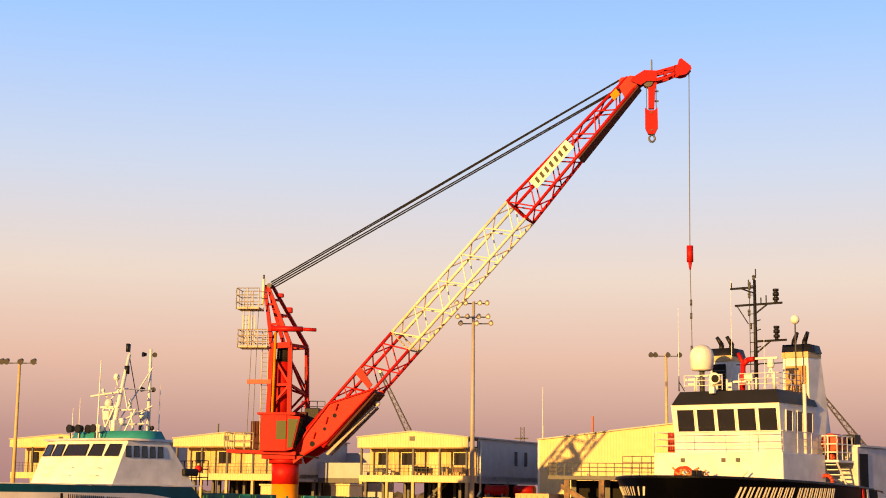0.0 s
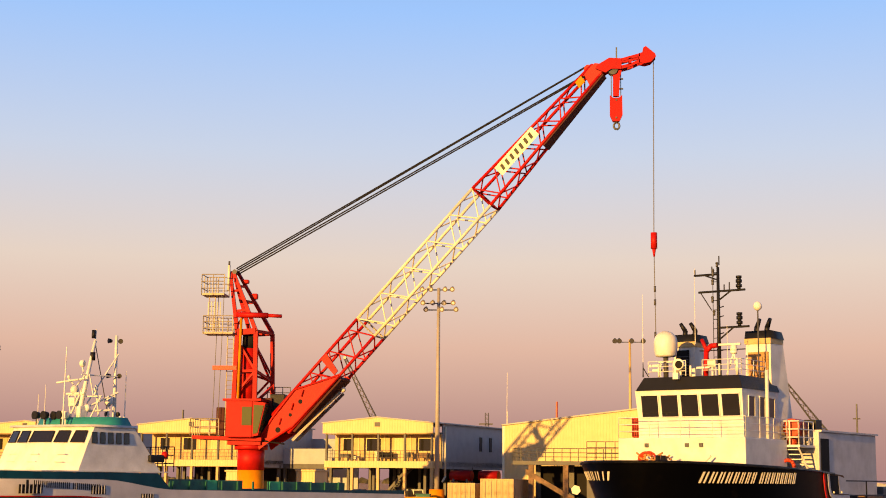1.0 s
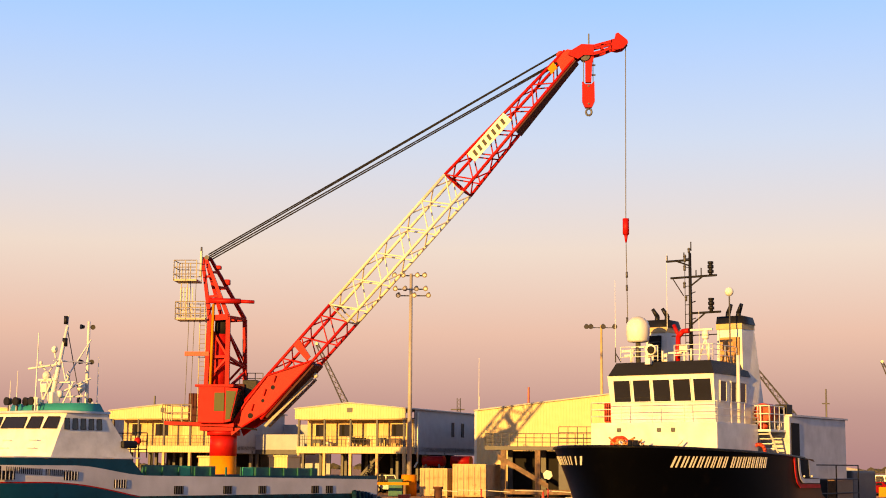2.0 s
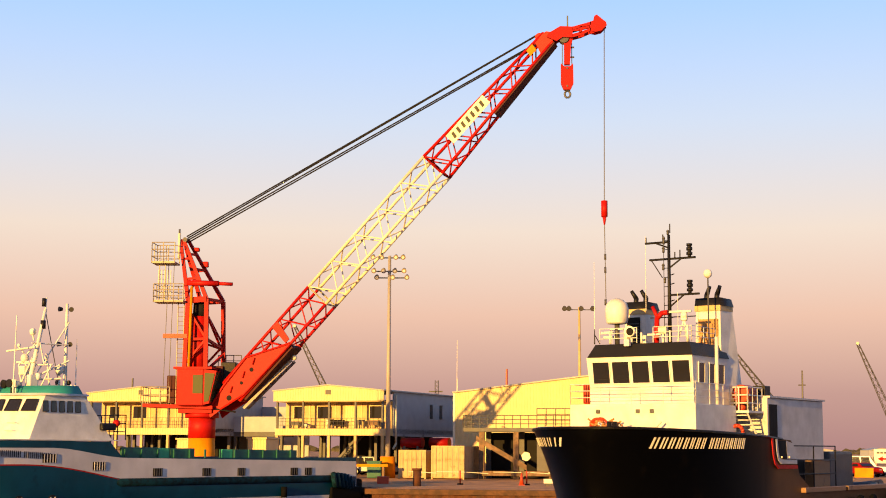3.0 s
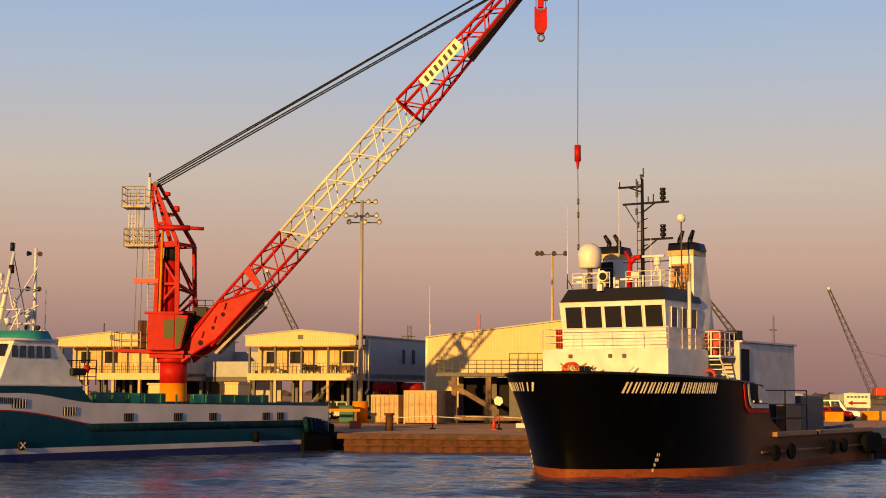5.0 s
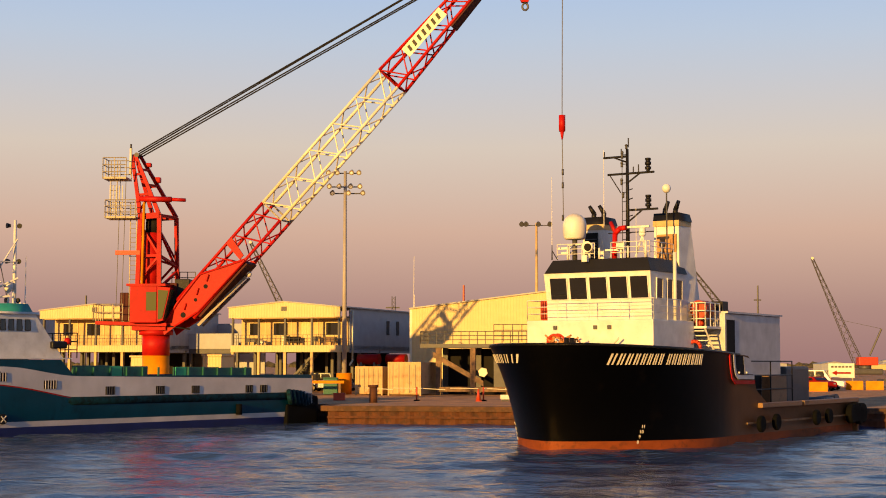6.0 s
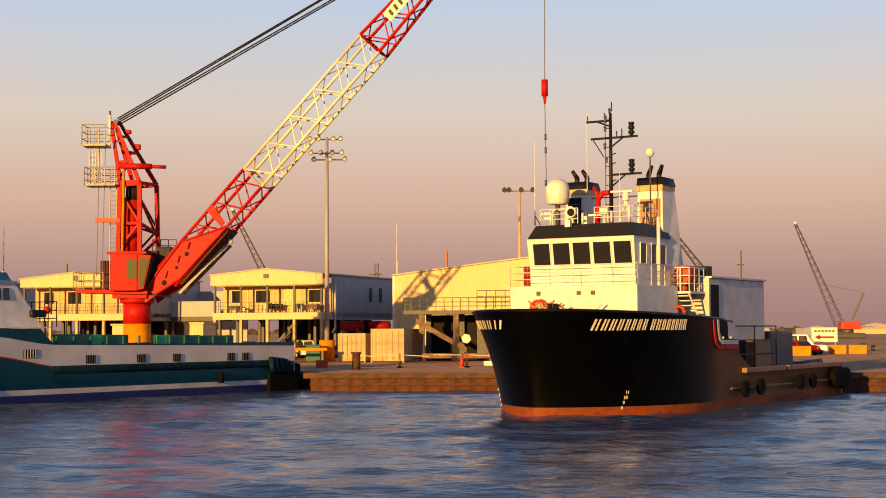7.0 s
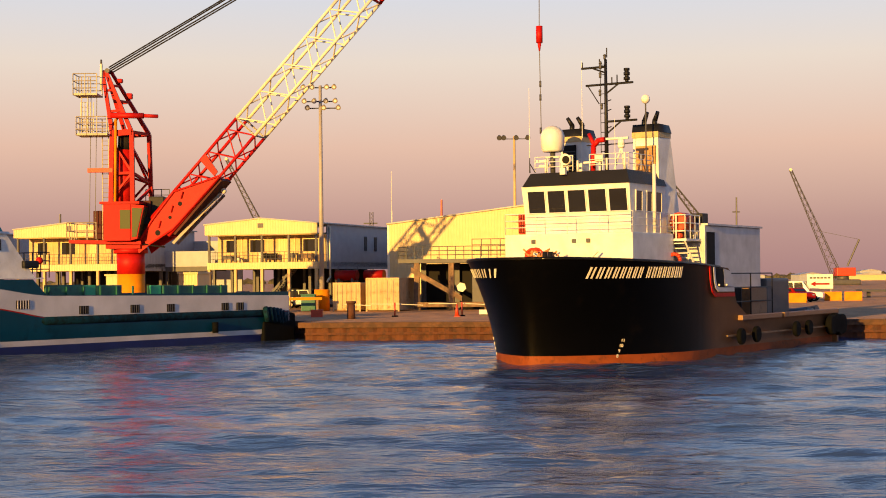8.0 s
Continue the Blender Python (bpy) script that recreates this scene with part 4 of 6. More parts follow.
for p, q in (((CX - 1.2, -0.9, 8.9), (CX, -0.3, 10.6)), ((CX + 1.0, -0.7, 8.9), (CX, -0.35, 10.4)), ((CX - 1.3, -0.8, 9.0), (CX + 0.1, -0.8, 9.0)), ((CX, -0.5, 8.9), (CX + 1.2, -0.2, 8.9)), ((CX, -0.9, 10.2), (CX + 0.2, 1.65, 10.2)), ((CX + 0.2, 1.65, 11.6), (CX - 0.4, -0.9, 7.4)), ((CX - 1.2, -0.9, 8.9), (CX - 0.6, -1.0, 7.2)), ((CX + 1.2, -0.3, 8.9), (CX + 0.2, -0.5, 7.2))):
    tubepart("mast_brace", WHITE, bmast, p, q, 0.045, 6)
tubepart("back_stay", STEEL, bmast, (CX, 0.0, 12.2), (CX, 1.3, 7.4), 0.03, 5)
for z, s in ((12.75, 0.12), (11.4, 0.16)):
    tubepart("lamp", MASTBLACK, bmast, (CX + 0.02, -0.15, z - 0.3), (CX + 0.02, -0.15, z + 0.2), s, 10)
boxpart("radar_box", WHITE, bmast, (CX - 1.1, CX - 0.5, -1.0, -0.5, 8.3, 8.85), 0.08)
boxpart("radar_bar", WHITE, bmast, (CX - 1.5, CX + 0.3, -0.9, -0.75, 9.02, 9.14), 0.03)
boxpart("mast_box", WHITE, bmast, (CX - 0.25, CX + 0.25, -1.1, -0.5, 7.1, 8.3), 0.08)
bmast2 = P("light_mast", WHITE, boat, lambda bm: tube(bm, (CX, 1.65, 7.1), (CX, 1.6, 12.75), 0.13, 8, 0.09))
for z in (12.4, 10.25, 7.9):
    for s in (-1, 1):
        P("flood_light", MASTBLACK, bmast2, lambda bm: (tube(bm, (CX + s * 0.12, 1.6 + s * 0.25, z), (CX + s * 0.18, 1.45 + s * 0.33, z), 0.1, 10, 0.16),))
for x, y, z0, z1, r in ((CX, -3.3, 7.1, 11.8, 0.05), (CX - 2.0, -2.0, 7.1, 9.6, 0.03), (CX - 2.4, -2.2, 7.1, 9.0, 0.03), (CX, 2.45, 7.1, 10.6, 0.045)):
    tubepart("whip_antenna", WHITE, boat, (x, y - (0.0 if y > -3 else -1.2), z0), (x, y - (0.0 if y > -3 else -1.25), z1), r, 6, r * 0.5)
bm = bmesh.new()
tube(bm, (CX, 1.2, 7.2), (CX, 1.2, 8.5), 0.07, 8)
ball(bm, (CX, 1.2, 8.7), 0.27, 1.25)
part("satellite_dome", bm, WHITE, boat)
tubepart("scanner", WHITE, bmast, (CX - 1.9, -1.3, 9.75), (CX + 0.35, -0.9, 9.95), 0.06, 6, label="long white radar scanner bar")
for dx, y, z, r in ((-0.75, -0.8, 9.3, 0.26), (-0.35, -0.6, 10.9, 0.2), (0.55, -0.2, 9.35, 0.13), (-1.25, -0.9, 10.1, 0.11), (0.2, -0.5, 8.2, 0.2)):
    part("small_dome", (lambda b: (ball(b, (CX + dx, y, z), r, 1.15, 12, 8), tube(b, (CX + dx, y, z - r), (CX + dx * 0.6, y, z - r - 0.35), 0.05, 6), b)[-1])(bmesh.new()), WHITE, bmast)
for p, q in (((CX - 0.9, -1.2, 7.2), (CX - 0.1, -0.6, 9.6)), ((CX + 0.5, 0.2, 7.2), (CX + 0.4, -0.1, 9.6)), ((CX - 0.2, -0.7, 8.0), (CX + 1.0, 0.6, 8.1)), ((CX - 0.5, -0.9, 7.9), (CX + 0.9, 1.2, 9.2)), ((CX + 0.9, 0.9, 7.2), (CX + 0.85, 0.9, 8.4))):
    tubepart("mast_brace", WHITE, bmast, p, q, 0.06, 6)
for x, y in ((-6.5, -2.2), (-5.6, -1.5), (-4.6, -1.8), (-4.3, -1.7), (-5.9, -2.0)):
    bm = bmesh.new()
    tube(bm, (x, y, 7.1), (x, y, 7.5), 0.05, 6)
    tube(bm, (x, y - 0.2, 7.75), (x, y + 0.15, 7.75), 0.26, 12, 0.2)
    part("search_light", bm, MASTBLACK if x < -4.4 else WHITE, boat)
for k in range(5):
    tubepart("roof_vent", WHITE, boat, (-1.7 - 0.2 * k, 0.2 + 0.3 * k, 7.1), (-1.7 - 0.2 * k, 0.2 + 0.3 * k, 7.5 + 0.2 * (k % 2)), 0.07, 8)


# ---- the red and white pedestal crane ----
CR = Vector((-22.1, 107.0, QZ))
crane = thing("pedestal_crane", pose(-25.51, 123.74, 0.774) @ Matrix.Scale(1.155, 4), "red and cream lattice-boom pedestal crane on yellow base", "crane")


def lat(x, z, y=0.0):
    """Crane space from world x and z, at y metres behind the pedestal's plane."""
    return Vector((x - CR.x, y, z - CR.z))


bm = tube(bmesh.new(), (0, 0, 0), (0, 0, 3.45), 1.0, 24, 0.95)
tube(bm, (0, 0, 0), (0, 0, 0.12), 1.5, 24)
part("pedestal_base", bm, YELLOW, crane, "yellow pedestal foot")
bm = tube(bmesh.new(), (0, 0, 3.45), (0, 0, 5.0), 0.97, 24)
tube(bm, (0, 0, 4.9), (0, 0, 5.25), 1.2, 24)
part("pedestal", bm, RED, crane)
tubepart("slewing_ring", STEEL, crane, (0, 0, 5.25), (0, 0, 5.6), 1.1, 24)
P("machine_deck", RED, crane, lambda bm: (prism(bm, [lat(-26.1, 6.85, -1.5), lat(-21.1, 6.72, -1.5), lat(-21.0, 6.72, 1.6), lat(-26.1, 6.85, 1.6)], (0, 0, 0.24)), prism(bm, [lat(-23.6, 6.45, -1.2), lat(-21.2, 6.45, -1.2), lat(-21.2, 6.45, 1.3), lat(-23.6, 6.45, 1.3)], (0, 0, 0.35))))
# darkened red paints the shade between cab and boom foot
boxpart("machinery_house", MAROON, crane, (-1.2, 1.5, -0.4, 1.7, 5.7, 8.6), 0.06)
cab = boxpart("cab", RED, crane, (-2.2, -0.3, -2.0, -0.4, 5.85, 8.45), 0.06)
P("cab_roof", RED, cab, lambda bm: prism(bm, [(-2.45, -2.1, 8.42), (0.3, -2.1, 8.42), (0.55, -0.3, 8.42), (-2.45, -0.3, 8.42)], (0, 0, 0.16)))


def cab_nose(bm):
    prism(bm, [(-0.3, -1.98, 5.9), (0.12, -1.98, 6.0), (0.62, -1.98, 8.3), (-0.3, -1.98, 8.4)], (0, 1.6, 0))


P("cab_nose", RED, cab, cab_nose)
P("cab_window", GREENGLASS, cab, lambda bm: prism(bm, [(-0.22, -2.0, 6.1), (0.08, -2.0, 6.15), (0.5, -2.0, 8.1), (-0.22, -2.0, 8.15)], (0, -0.02, 0)), label="greenish tinted side pane")
P("cab_window", GREENGLASS, cab, lambda bm: prism(bm, [(-1.05, -2.01, 6.7), (-0.35, -2.01, 6.7), (-0.35, -2.01, 8.0), (-1.05, -2.01, 8.0)], (0, -0.02, 0)), label="greenish tinted side pane")
P("cab_window", GREENGLASS, cab, lambda bm: prism(bm, [(0.14, -1.9, 6.1), (0.14, -0.5, 6.1), (0.62, -0.5, 8.2), (0.62, -1.9, 8.2)], (0.02, 0, 0)), label="greenish tinted front pane")
cab.location = (0.72, 0, -0.12)
rail_run(crane, [lat(-24.2, 7.13, -1.45), lat(-26.25, 7.13, -1.45), lat(-26.25, 7.13, 1.5), lat(-24.0, 7.13, 1.5)], 1.15, GALV, 1, 0.035, 0.8)
boxpart("control_box", MAROON, crane, (-2.5, -1.9, -0.6, 0.4, 5.9, 7.9), 0.05)
for x, z, r in ((0.75, 6.3, 0.32), (1.2, 7.2, 0.26), (0.9, 8.1, 0.3), (1.35, 5.75, 0.2)):
    tubepart("winch_drum", MASTBLACK, crane, (x, -0.9, z), (x, -0.3, z), r, 12)
tubepart("hydraulic_hose", MASTBLACK, crane, (0.5, -1.2, 5.6), (2.6, -1.0, 5.3), 0.06, 6)
boxpart("winch_housing", MASTBLACK, crane, (1.3, 2.4, -0.2, 1.4, 7.0, 8.9), 0.08)
rail_run(crane, [lat(-21.3, 9.9, 1.4), lat(-19.6, 9.9, 1.4)], 0.8, STEEL, 1, 0.03, 0.6)
# A-frame: four posts, braces, raked head
FR = [(lat(-23.25, 9.4, -1.1), lat(-23.15, 14.5, -0.95), lat(-23.95, 19.0, -0.3)), (lat(-21.72, 9.4, -1.1), lat(-21.8, 14.6, -0.95), lat(-23.75, 19.05, -0.25)),
      (lat(-22.75, 9.4, 1.3), lat(-22.6, 14.5, 1.1), lat(-23.85, 19.0, 0.3)), (lat(-20.85, 8.2, 1.3), lat(-20.98, 14.6, 1.1), lat(-23.55, 19.1, 0.3))]
for a, b, c in FR:
    bm = bmesh.new()
    tube(bm, a, b, 0.21, 4)
    tube(bm, b, c, 0.2, 4, 0.15)
    part("a_frame_leg", bm, RED, crane)
for p, q, r in ((FR[0][0], FR[1][0], 0.2), (FR[2][0], FR[3][0], 0.16), (FR[0][1], FR[1][1], 0.3), (FR[2][1], FR[3][1], 0.2), (FR[0][1], FR[2][1], 0.14), (FR[1][1], FR[3][1], 0.16),
                (FR[0][0].lerp(FR[0][1], 0.45), FR[1][0].lerp(FR[1][1], 0.45), 0.14), (FR[0][0].lerp(FR[0][1], 0.45), FR[1][1], 0.0), (FR[0][0].lerp(FR[0][1], 0.1), FR[1][0].lerp(FR[1][1], 0.45), 0.11),
                (FR[1][0].lerp(FR[1][1], 0.45), FR[0][0].lerp(FR[0][1], 0.9), 0.11), (FR[1][0], FR[3][0].lerp(FR[3][1], 0.4), 0.12), (FR[3][0].lerp(FR[3][1], 0.4), FR[1][0].lerp(FR[1][1], 0.8), 0.12),
                (FR[1][0].lerp(FR[1][1], 0.45), FR[3][0].lerp(FR[3][1], 0.45), 0.14), (FR[2][0].lerp(FR[2][1], 0.45), FR[3][0].lerp(FR[3][1], 0.45), 0.12), (FR[2][0], FR[3][0].lerp(FR[3][1], 0.5), 0.1), (FR[3][0].lerp(FR[3][1], 0.5), FR[2][1], 0.1),
                (FR[0][1].lerp(FR[0][2], 0.35), FR[1][1].lerp(FR[1][2], 0.35), 0.13), (FR[0][1].lerp(FR[0][2], 0.68), FR[1][1].lerp(FR[1][2], 0.68), 0.12), (FR[0][1].lerp(FR[0][2], 0.1), FR[1][1].lerp(FR[1][2], 0.35), 0.1),
                (FR[1][1].lerp(FR[1][2], 0.5), FR[3][1].lerp(FR[3][2], 0.5), 0.12), (FR[1][1].lerp(FR[1][2], 0.75), FR[3][1].lerp(FR[3][2], 0.75), 0.12), (FR[2][1].lerp(FR[2][2], 0.5), FR[3][1].lerp(FR[3][2], 0.5), 0.1)):
    if r:
        tubepart("brace", RED, crane, p, q, r * 0.95, 4)
tubepart("gantry_ram", RED, crane, lat(-22.55, 9.0, -0.1), lat(-22.4, 13.4, -0.1), 0.66, 16, label="dull red inner cylinder")
tubepart("ram_top", DARK, crane, lat(-22.4, 13.4, -0.1), lat(-22.35, 14.6, -0.1), 0.56, 16)
tubepart("pipe", YELLOW, crane, lat(-22.9, 9.0, -1.35), lat(-22.85, 15.5, -1.2), 0.1, 8, label="ochre vertical pipe")
P("top_arm", RED, crane, lambda bm: (tube(bm, lat(-23.2, 15.75, -1.2), lat(-20.9, 15.7, -1.2), 0.2, 8), tube(bm, lat(-20.9, 15.7, -1.2), lat(-19.9, 15.65, -1.2), 0.13, 8)))
P("side_arm", ORANGE, crane, lambda bm: box(bm, -2.75, -1.0, -1.2, -0.9, 10.55, 10.85), label="orange horizontal arm")
bm = tube(bmesh.new(), lat(-23.62, 19.0, -0.4), lat(-23.62, 19.0, 0.4), 0.17, 14)
part("head_sheave", bm, STEEL, crane)
tubepart("mast_light_post", CREAM, crane, lat(-24.0, 17.6, -0.5), lat(-24.0, 19.45, -0.5), 0.1, 8)
tubepart("beacon", STEEL, crane, lat(-24.0, 19.45, -0.5), lat(-24.0, 19.75, -0.5), 0.07, 8)
for k, (t, s) in enumerate(((0.55, 0.35), (0.8, 0.25))):
    p = FR[3][1].lerp(FR[3][2], t)
    boxpart("sheave_box", RED, crane, (p.x - 0.1, p.x + 0.36, p.y - 0.3, p.y + 0.15, p.z, p.z + s * 1.2), 0.1)
for x0, x1, z, h in ((-25.75, -24.1, 17.15, 1.5), (-25.55, -23.4, 14.35, 1.3)):
    pl = P("access_platform", GALV, crane, lambda bm: prism(bm, [lat(x0, z, -1.5), lat(x1, z, -1.5), lat(x1, z, 0.2), lat(x0, z, 0.2)], (0, 0, 0.14)))
    rail_run(crane, [lat(x1, z, -1.5), lat(x0, z, -1.5), lat(x0, z, 0.2), lat(x1, z, 0.2)], h, GALV, 2, 0.035, 0.75)
for x, z0, z1, y in ((-25.3, 14.4, 18.5, -0.9), (-23.95, 7.1, 15.5, -0.5)):
    lad = P("ladder", GALV, crane, lambda bm: (tube(bm, lat(x, z0, y), lat(x, z1, y), 0.04, 6), tube(bm, lat(x + 0.45, z0, y), lat(x + 0.45, z1, y), 0.04, 6)))
    for k in range(int((z1 - z0) / 0.33)):
        tubepart("rung", GALV, lad, lat(x, z0 + 0.33 * k, y), lat(x + 0.45, z0 + 0.33 * k, y), 0.022, 5)
for k in range(5):
    tubepart("cage_bar", CREAM, crane, lat(-25.3 + 0.22 * k, 14.6, -1.1), lat(-25.3 + 0.22 * k, 16.7, -1.1), 0.035, 5)
for x in (-24.7, -24.3):
    tubepart("hanging_cable", STEEL, crane, lat(x, 17.2, -0.6), lat(x - 0.1, 8.0, -0.9), 0.025, 5)
# boom space: along, upward across, sideways
TH, PIV = radians(46.6), lat(-20.9, 6.64)
E_H = Vector((0.97, -0.243, 0))
AX = (E_H * math.cos(TH) + Vector((0, 0, math.sin(TH)))).normalized()
LA = Vector((0.243, 0.97, 0))
UP = LA.cross(AX).normalized()
if UP.z < 0:
    UP = -UP


def bp(a, b, c):
    return PIV + AX * a + UP * b + LA * c


HB, HC = 0.80, 0.95
HL = 1.02


def boom_lattice(material, a0, a1, n, taper=0.0, name="boom_section"):
    """A lattice section: its four chords as one part, each lacing bar below it."""
    bm = bmesh.new()
    w = lambda a: 1 - taper * (a - a0) / (a1 - a0)
    ht = lambda b, a: (HB if b > 0 else -HL) * w(a)
    for b in (-1, 1):
        for c in (-1, 1):
            tube(bm, bp(a0, ht(b, a0), c * HC * w(a0)), bp(a1, ht(b, a1), c * HC * w(a1)), 0.115, 8)
    sec = part(name, bm, material, crane)
    step = (a1 - a0) / n
    for i in range(n + 1):
        a = a0 + step * i
        if i in (0, n):
            for q, r in (((-1, -1), (1, -1)), ((1, -1), (1, 1)), ((1, 1), (-1, 1)), ((-1, 1), (-1, -1))):
                tubepart("lacing", material, sec, bp(a, ht(q[0], a), q[1] * HC * w(a)), bp(a, ht(r[0], a), r[1] * HC * w(a)), 0.075, 6)
        if i < n:
            e = a + step
            s = 1 if i % 2 else -1
            for c in (-1, 1):
                tubepart("lacing", material, sec, bp(a, ht(-s, a), c * HC * w(a)), bp(e, ht(s, e), c * HC * w(e)), 0.052, 6)
            for b in (-1, 1):
                tubepart("lacing", material, sec, bp(a, ht(b, a), -s * HC * w(a)), bp(e, ht(b, e), s * HC * w(e)), 0.052, 6)
    return sec


def boom_foot(bm, c):
    prism(bm, [bp(-0.5, -0.22, c), bp(0.5, -0.42, c), bp(2.4, -0.98, c), bp(7.4, -1.08, c), bp(7.5, -0.92, c), bp(6.4, -0.35, c), bp(5.3, 0.3, c), bp(4.4, 0.78, c), bp(3.6, 0.82, c), bp(1.8, 0.62, c), bp(-0.3, 0.28, c)], LA * 0.12)


for c in (-1.05, 0.93):
    P("boom_foot_plate", RED, crane, boom_foot, c)
# underside shade of the boom foot, painted as dark red
P("boom_belly", MAROON, crane, lambda bm: prism(bm, [bp(2.2, -1.3, -0.9), bp(7.3, -1.3, -0.9), bp(7.3, -1.3, 0.9), bp(2.2, -1.3, 0.9)], UP * 0.3), label="belly box in red darkened as underside shade")
for c in (-1.1, 1.1):
    P("foot_flange", RED, crane, lambda bm: (tube(bm, bp(0.5, -0.4, c), bp(2.4, -0.96, c), 0.07, 6), tube(bm, bp(2.4, -0.96, c), bp(7.4, -1.05, c), 0.08, 6), tube(bm, bp(7.4, -1.0, c), bp(4.4, 0.76, c), 0.07, 6), tube(bm, bp(4.4, 0.76, c), bp(1.8, 0.6, c), 0.08, 6), tube(bm, bp(1.8, 0.6, c), bp(0.0, 0.28, c), 0.08, 6)))
for a, b, w in ((4.1, -0.15, 0.16), (2.9, -0.25, 0.13), (1.5, -0.3, 0.2)):
    # dark disc on the solid plate, painted as a hole's shade
    P("plate_hole_shade", DARK, crane, lambda bm: tube(bm, bp(a, b, -1.07), bp(a, b, -1.045), w, 10), label="dark disc painted as the shade of a hole in the foot plate")
    P("boom_foot_fitting", RED, crane, lambda bm: tube(bm, bp(a + 0.3, b + 0.2, -1.12), bp(a + 0.75, b + 0.42, -1.12), 0.09, 6))
boom_lattice(RED, 1.9, 11.2, 9)
P("boom_frame", RED, crane, lambda bm: prism(bm, [bp(7.2, -0.75, -1.12), bp(7.6, -0.75, -1.12), bp(7.9, 0.75, -1.12), bp(7.3, 0.75, -1.12)], LA * 0.1))
boom_lattice(CREAM, 11.2, 23.5, 10)
boom_lattice(RED, 23.5, 35.4, 11, 0.5)
# boom's underside shade put into the plate's dark colour
P("boom_belly_plate", MAROON, crane, lambda bm: prism(bm, [bp(29.0, -HL * 0.77, -0.74), bp(35.4, -HL * 0.5, -0.5), bp(35.4, -HL * 0.5, 0.5), bp(29.0, -HL * 0.77, 0.74)], -UP * 0.2))
P("boom_tip_plate", RED, crane, lambda bm: prism(bm, [bp(34.2, -0.5, -0.58), bp(35.3, -0.6, -0.58), bp(35.9, -0.2, -0.58), bp(35.6, 0.3, -0.58), bp(34.6, 0.5, -0.58)], LA * 0.1))
P("boom_tip_plate", RED, crane, lambda bm: prism(bm, [bp(34.2, -0.5, 0.48), bp(35.3, -0.6, 0.48), bp(35.9, -0.2, 0.48), bp(35.6, 0.3, 0.48), bp(34.6, 0.5, 0.48)], LA * 0.1))
P("boom_pulley", RED, crane, lambda bm: tube(bm, bp(35.0, 0.42, -0.5), bp(35.0, 0.42, 0.5), 0.3, 16))
P("tip_bracket", YELLOW, crane, lambda bm: prism(bm, [bp(33.6, -0.1, -0.7), bp(34.2, -0.1, -0.7), bp(34.3, 0.4, -0.7), bp(33.7, 0.4, -0.7)], LA * 0.05))
sign = P("boom_sign", CREAM, crane, lambda bm: prism(bm, [bp(25.6, -0.3, -1.14), bp(29.4, -0.3, -1.14), bp(29.4, 0.5, -1.14), bp(25.6, 0.5, -1.14)], -LA * 0.03), label="pale name board on the boom")
P("sign_bars", MASTBLACK, sign, lambda bm: [prism(bm, [bp(25.9 + 0.48 * k, -0.12, -1.18), bp(26.12 + 0.48 * k, -0.12, -1.18), bp(26.2 + 0.48 * k, 0.32, -1.18), bp(25.98 + 0.48 * k, 0.32, -1.18)], -LA * 0.012) for k in range(7)])
# head jib, hoist block, whip line
J = lambda x, z, y=-6.3: lat(x, z, y)


def jib_cheek(bm, y):
    """A slender cheek of the head jib with two lightening slots, as bars round them."""
    flat = lambda pts: prism(bm, [J(x, z, y) for x, z in pts], (0, 0.12, 0))
    flat([(2.5, 32.25), (2.64, 32.5), (3.45, 33.0), (4.3, 32.95), (4.3, 32.2), (3.6, 32.22), (3.2, 31.95)])
    flat([(4.28, 32.74), (5.56, 33.08), (5.56, 33.3), (4.28, 32.95)])
    flat([(4.28, 32.2), (4.88, 32.36), (5.56, 32.66), (5.56, 32.88), (4.85, 32.58), (4.28, 32.44)])
    flat([(4.78, 32.5), (4.98, 32.55), (4.98, 33.0), (4.78, 32.95)])
    flat([(5.5, 32.66), (5.9, 32.58), (6.29, 32.68), (6.66, 33.06), (6.6, 33.27), (5.97, 33.8), (5.8, 33.7), (5.72, 33.36), (5.5, 33.3)])


for y in (-6.75, -6.0):
    P("head_jib", RED, crane, jib_cheek, y)
tubepart("jib_sheave", RED, crane, J(6.15, 33.1, -6.62), J(6.15, 33.1, -6.0), 0.36, 16)
tubepart("jib_sheave", STEEL, crane, J(3.7, 32.2, -6.62), J(3.7, 32.2, -6.0), 0.34, 14)
tubepart("tip_light", STEEL, crane, J(3.97, 32.7), J(3.97, 33.85), 0.05, 6)
P("hoist_falls", RED, crane, lambda bm: prism(bm, [J(3.6, 32.25, -6.5), J(4.35, 32.25, -6.5), J(4.2, 31.75, -6.5), J(4.12, 30.35, -6.5), J(3.72, 30.35, -6.5), J(3.72, 31.75, -6.5)], (0, 0.35, 0)), label="red sheave bracket")
for z in (31.6, 30.9):
    tubepart("falls_pin", STEEL, crane, J(4.1, z, -6.3), J(4.42, z, -6.3), 0.06, 6)
for x in (3.6, 4.25):
    tubepart("hoist_rope", STEEL, crane, J(x, 32.0), J(x, 30.2), 0.03, 5)
hook_block = P("hook_block", RED, crane, lambda bm: prism(bm, [J(3.5, 30.45, -6.4), J(3.72, 30.25, -6.4), J(4.12, 30.25, -6.4), J(4.34, 30.45, -6.4), J(4.36, 29.05, -6.4), J(4.14, 28.6, -6.4), J(3.7, 28.6, -6.4), J(3.5, 29.05, -6.4)], (0, 0.4, 0)))
for z in (30.1, 28.85):
    tubepart("cheek_bolt", STEEL, hook_block, J(3.93, z, -6.45), J(3.93, z, -6.4), 0.07, 8)
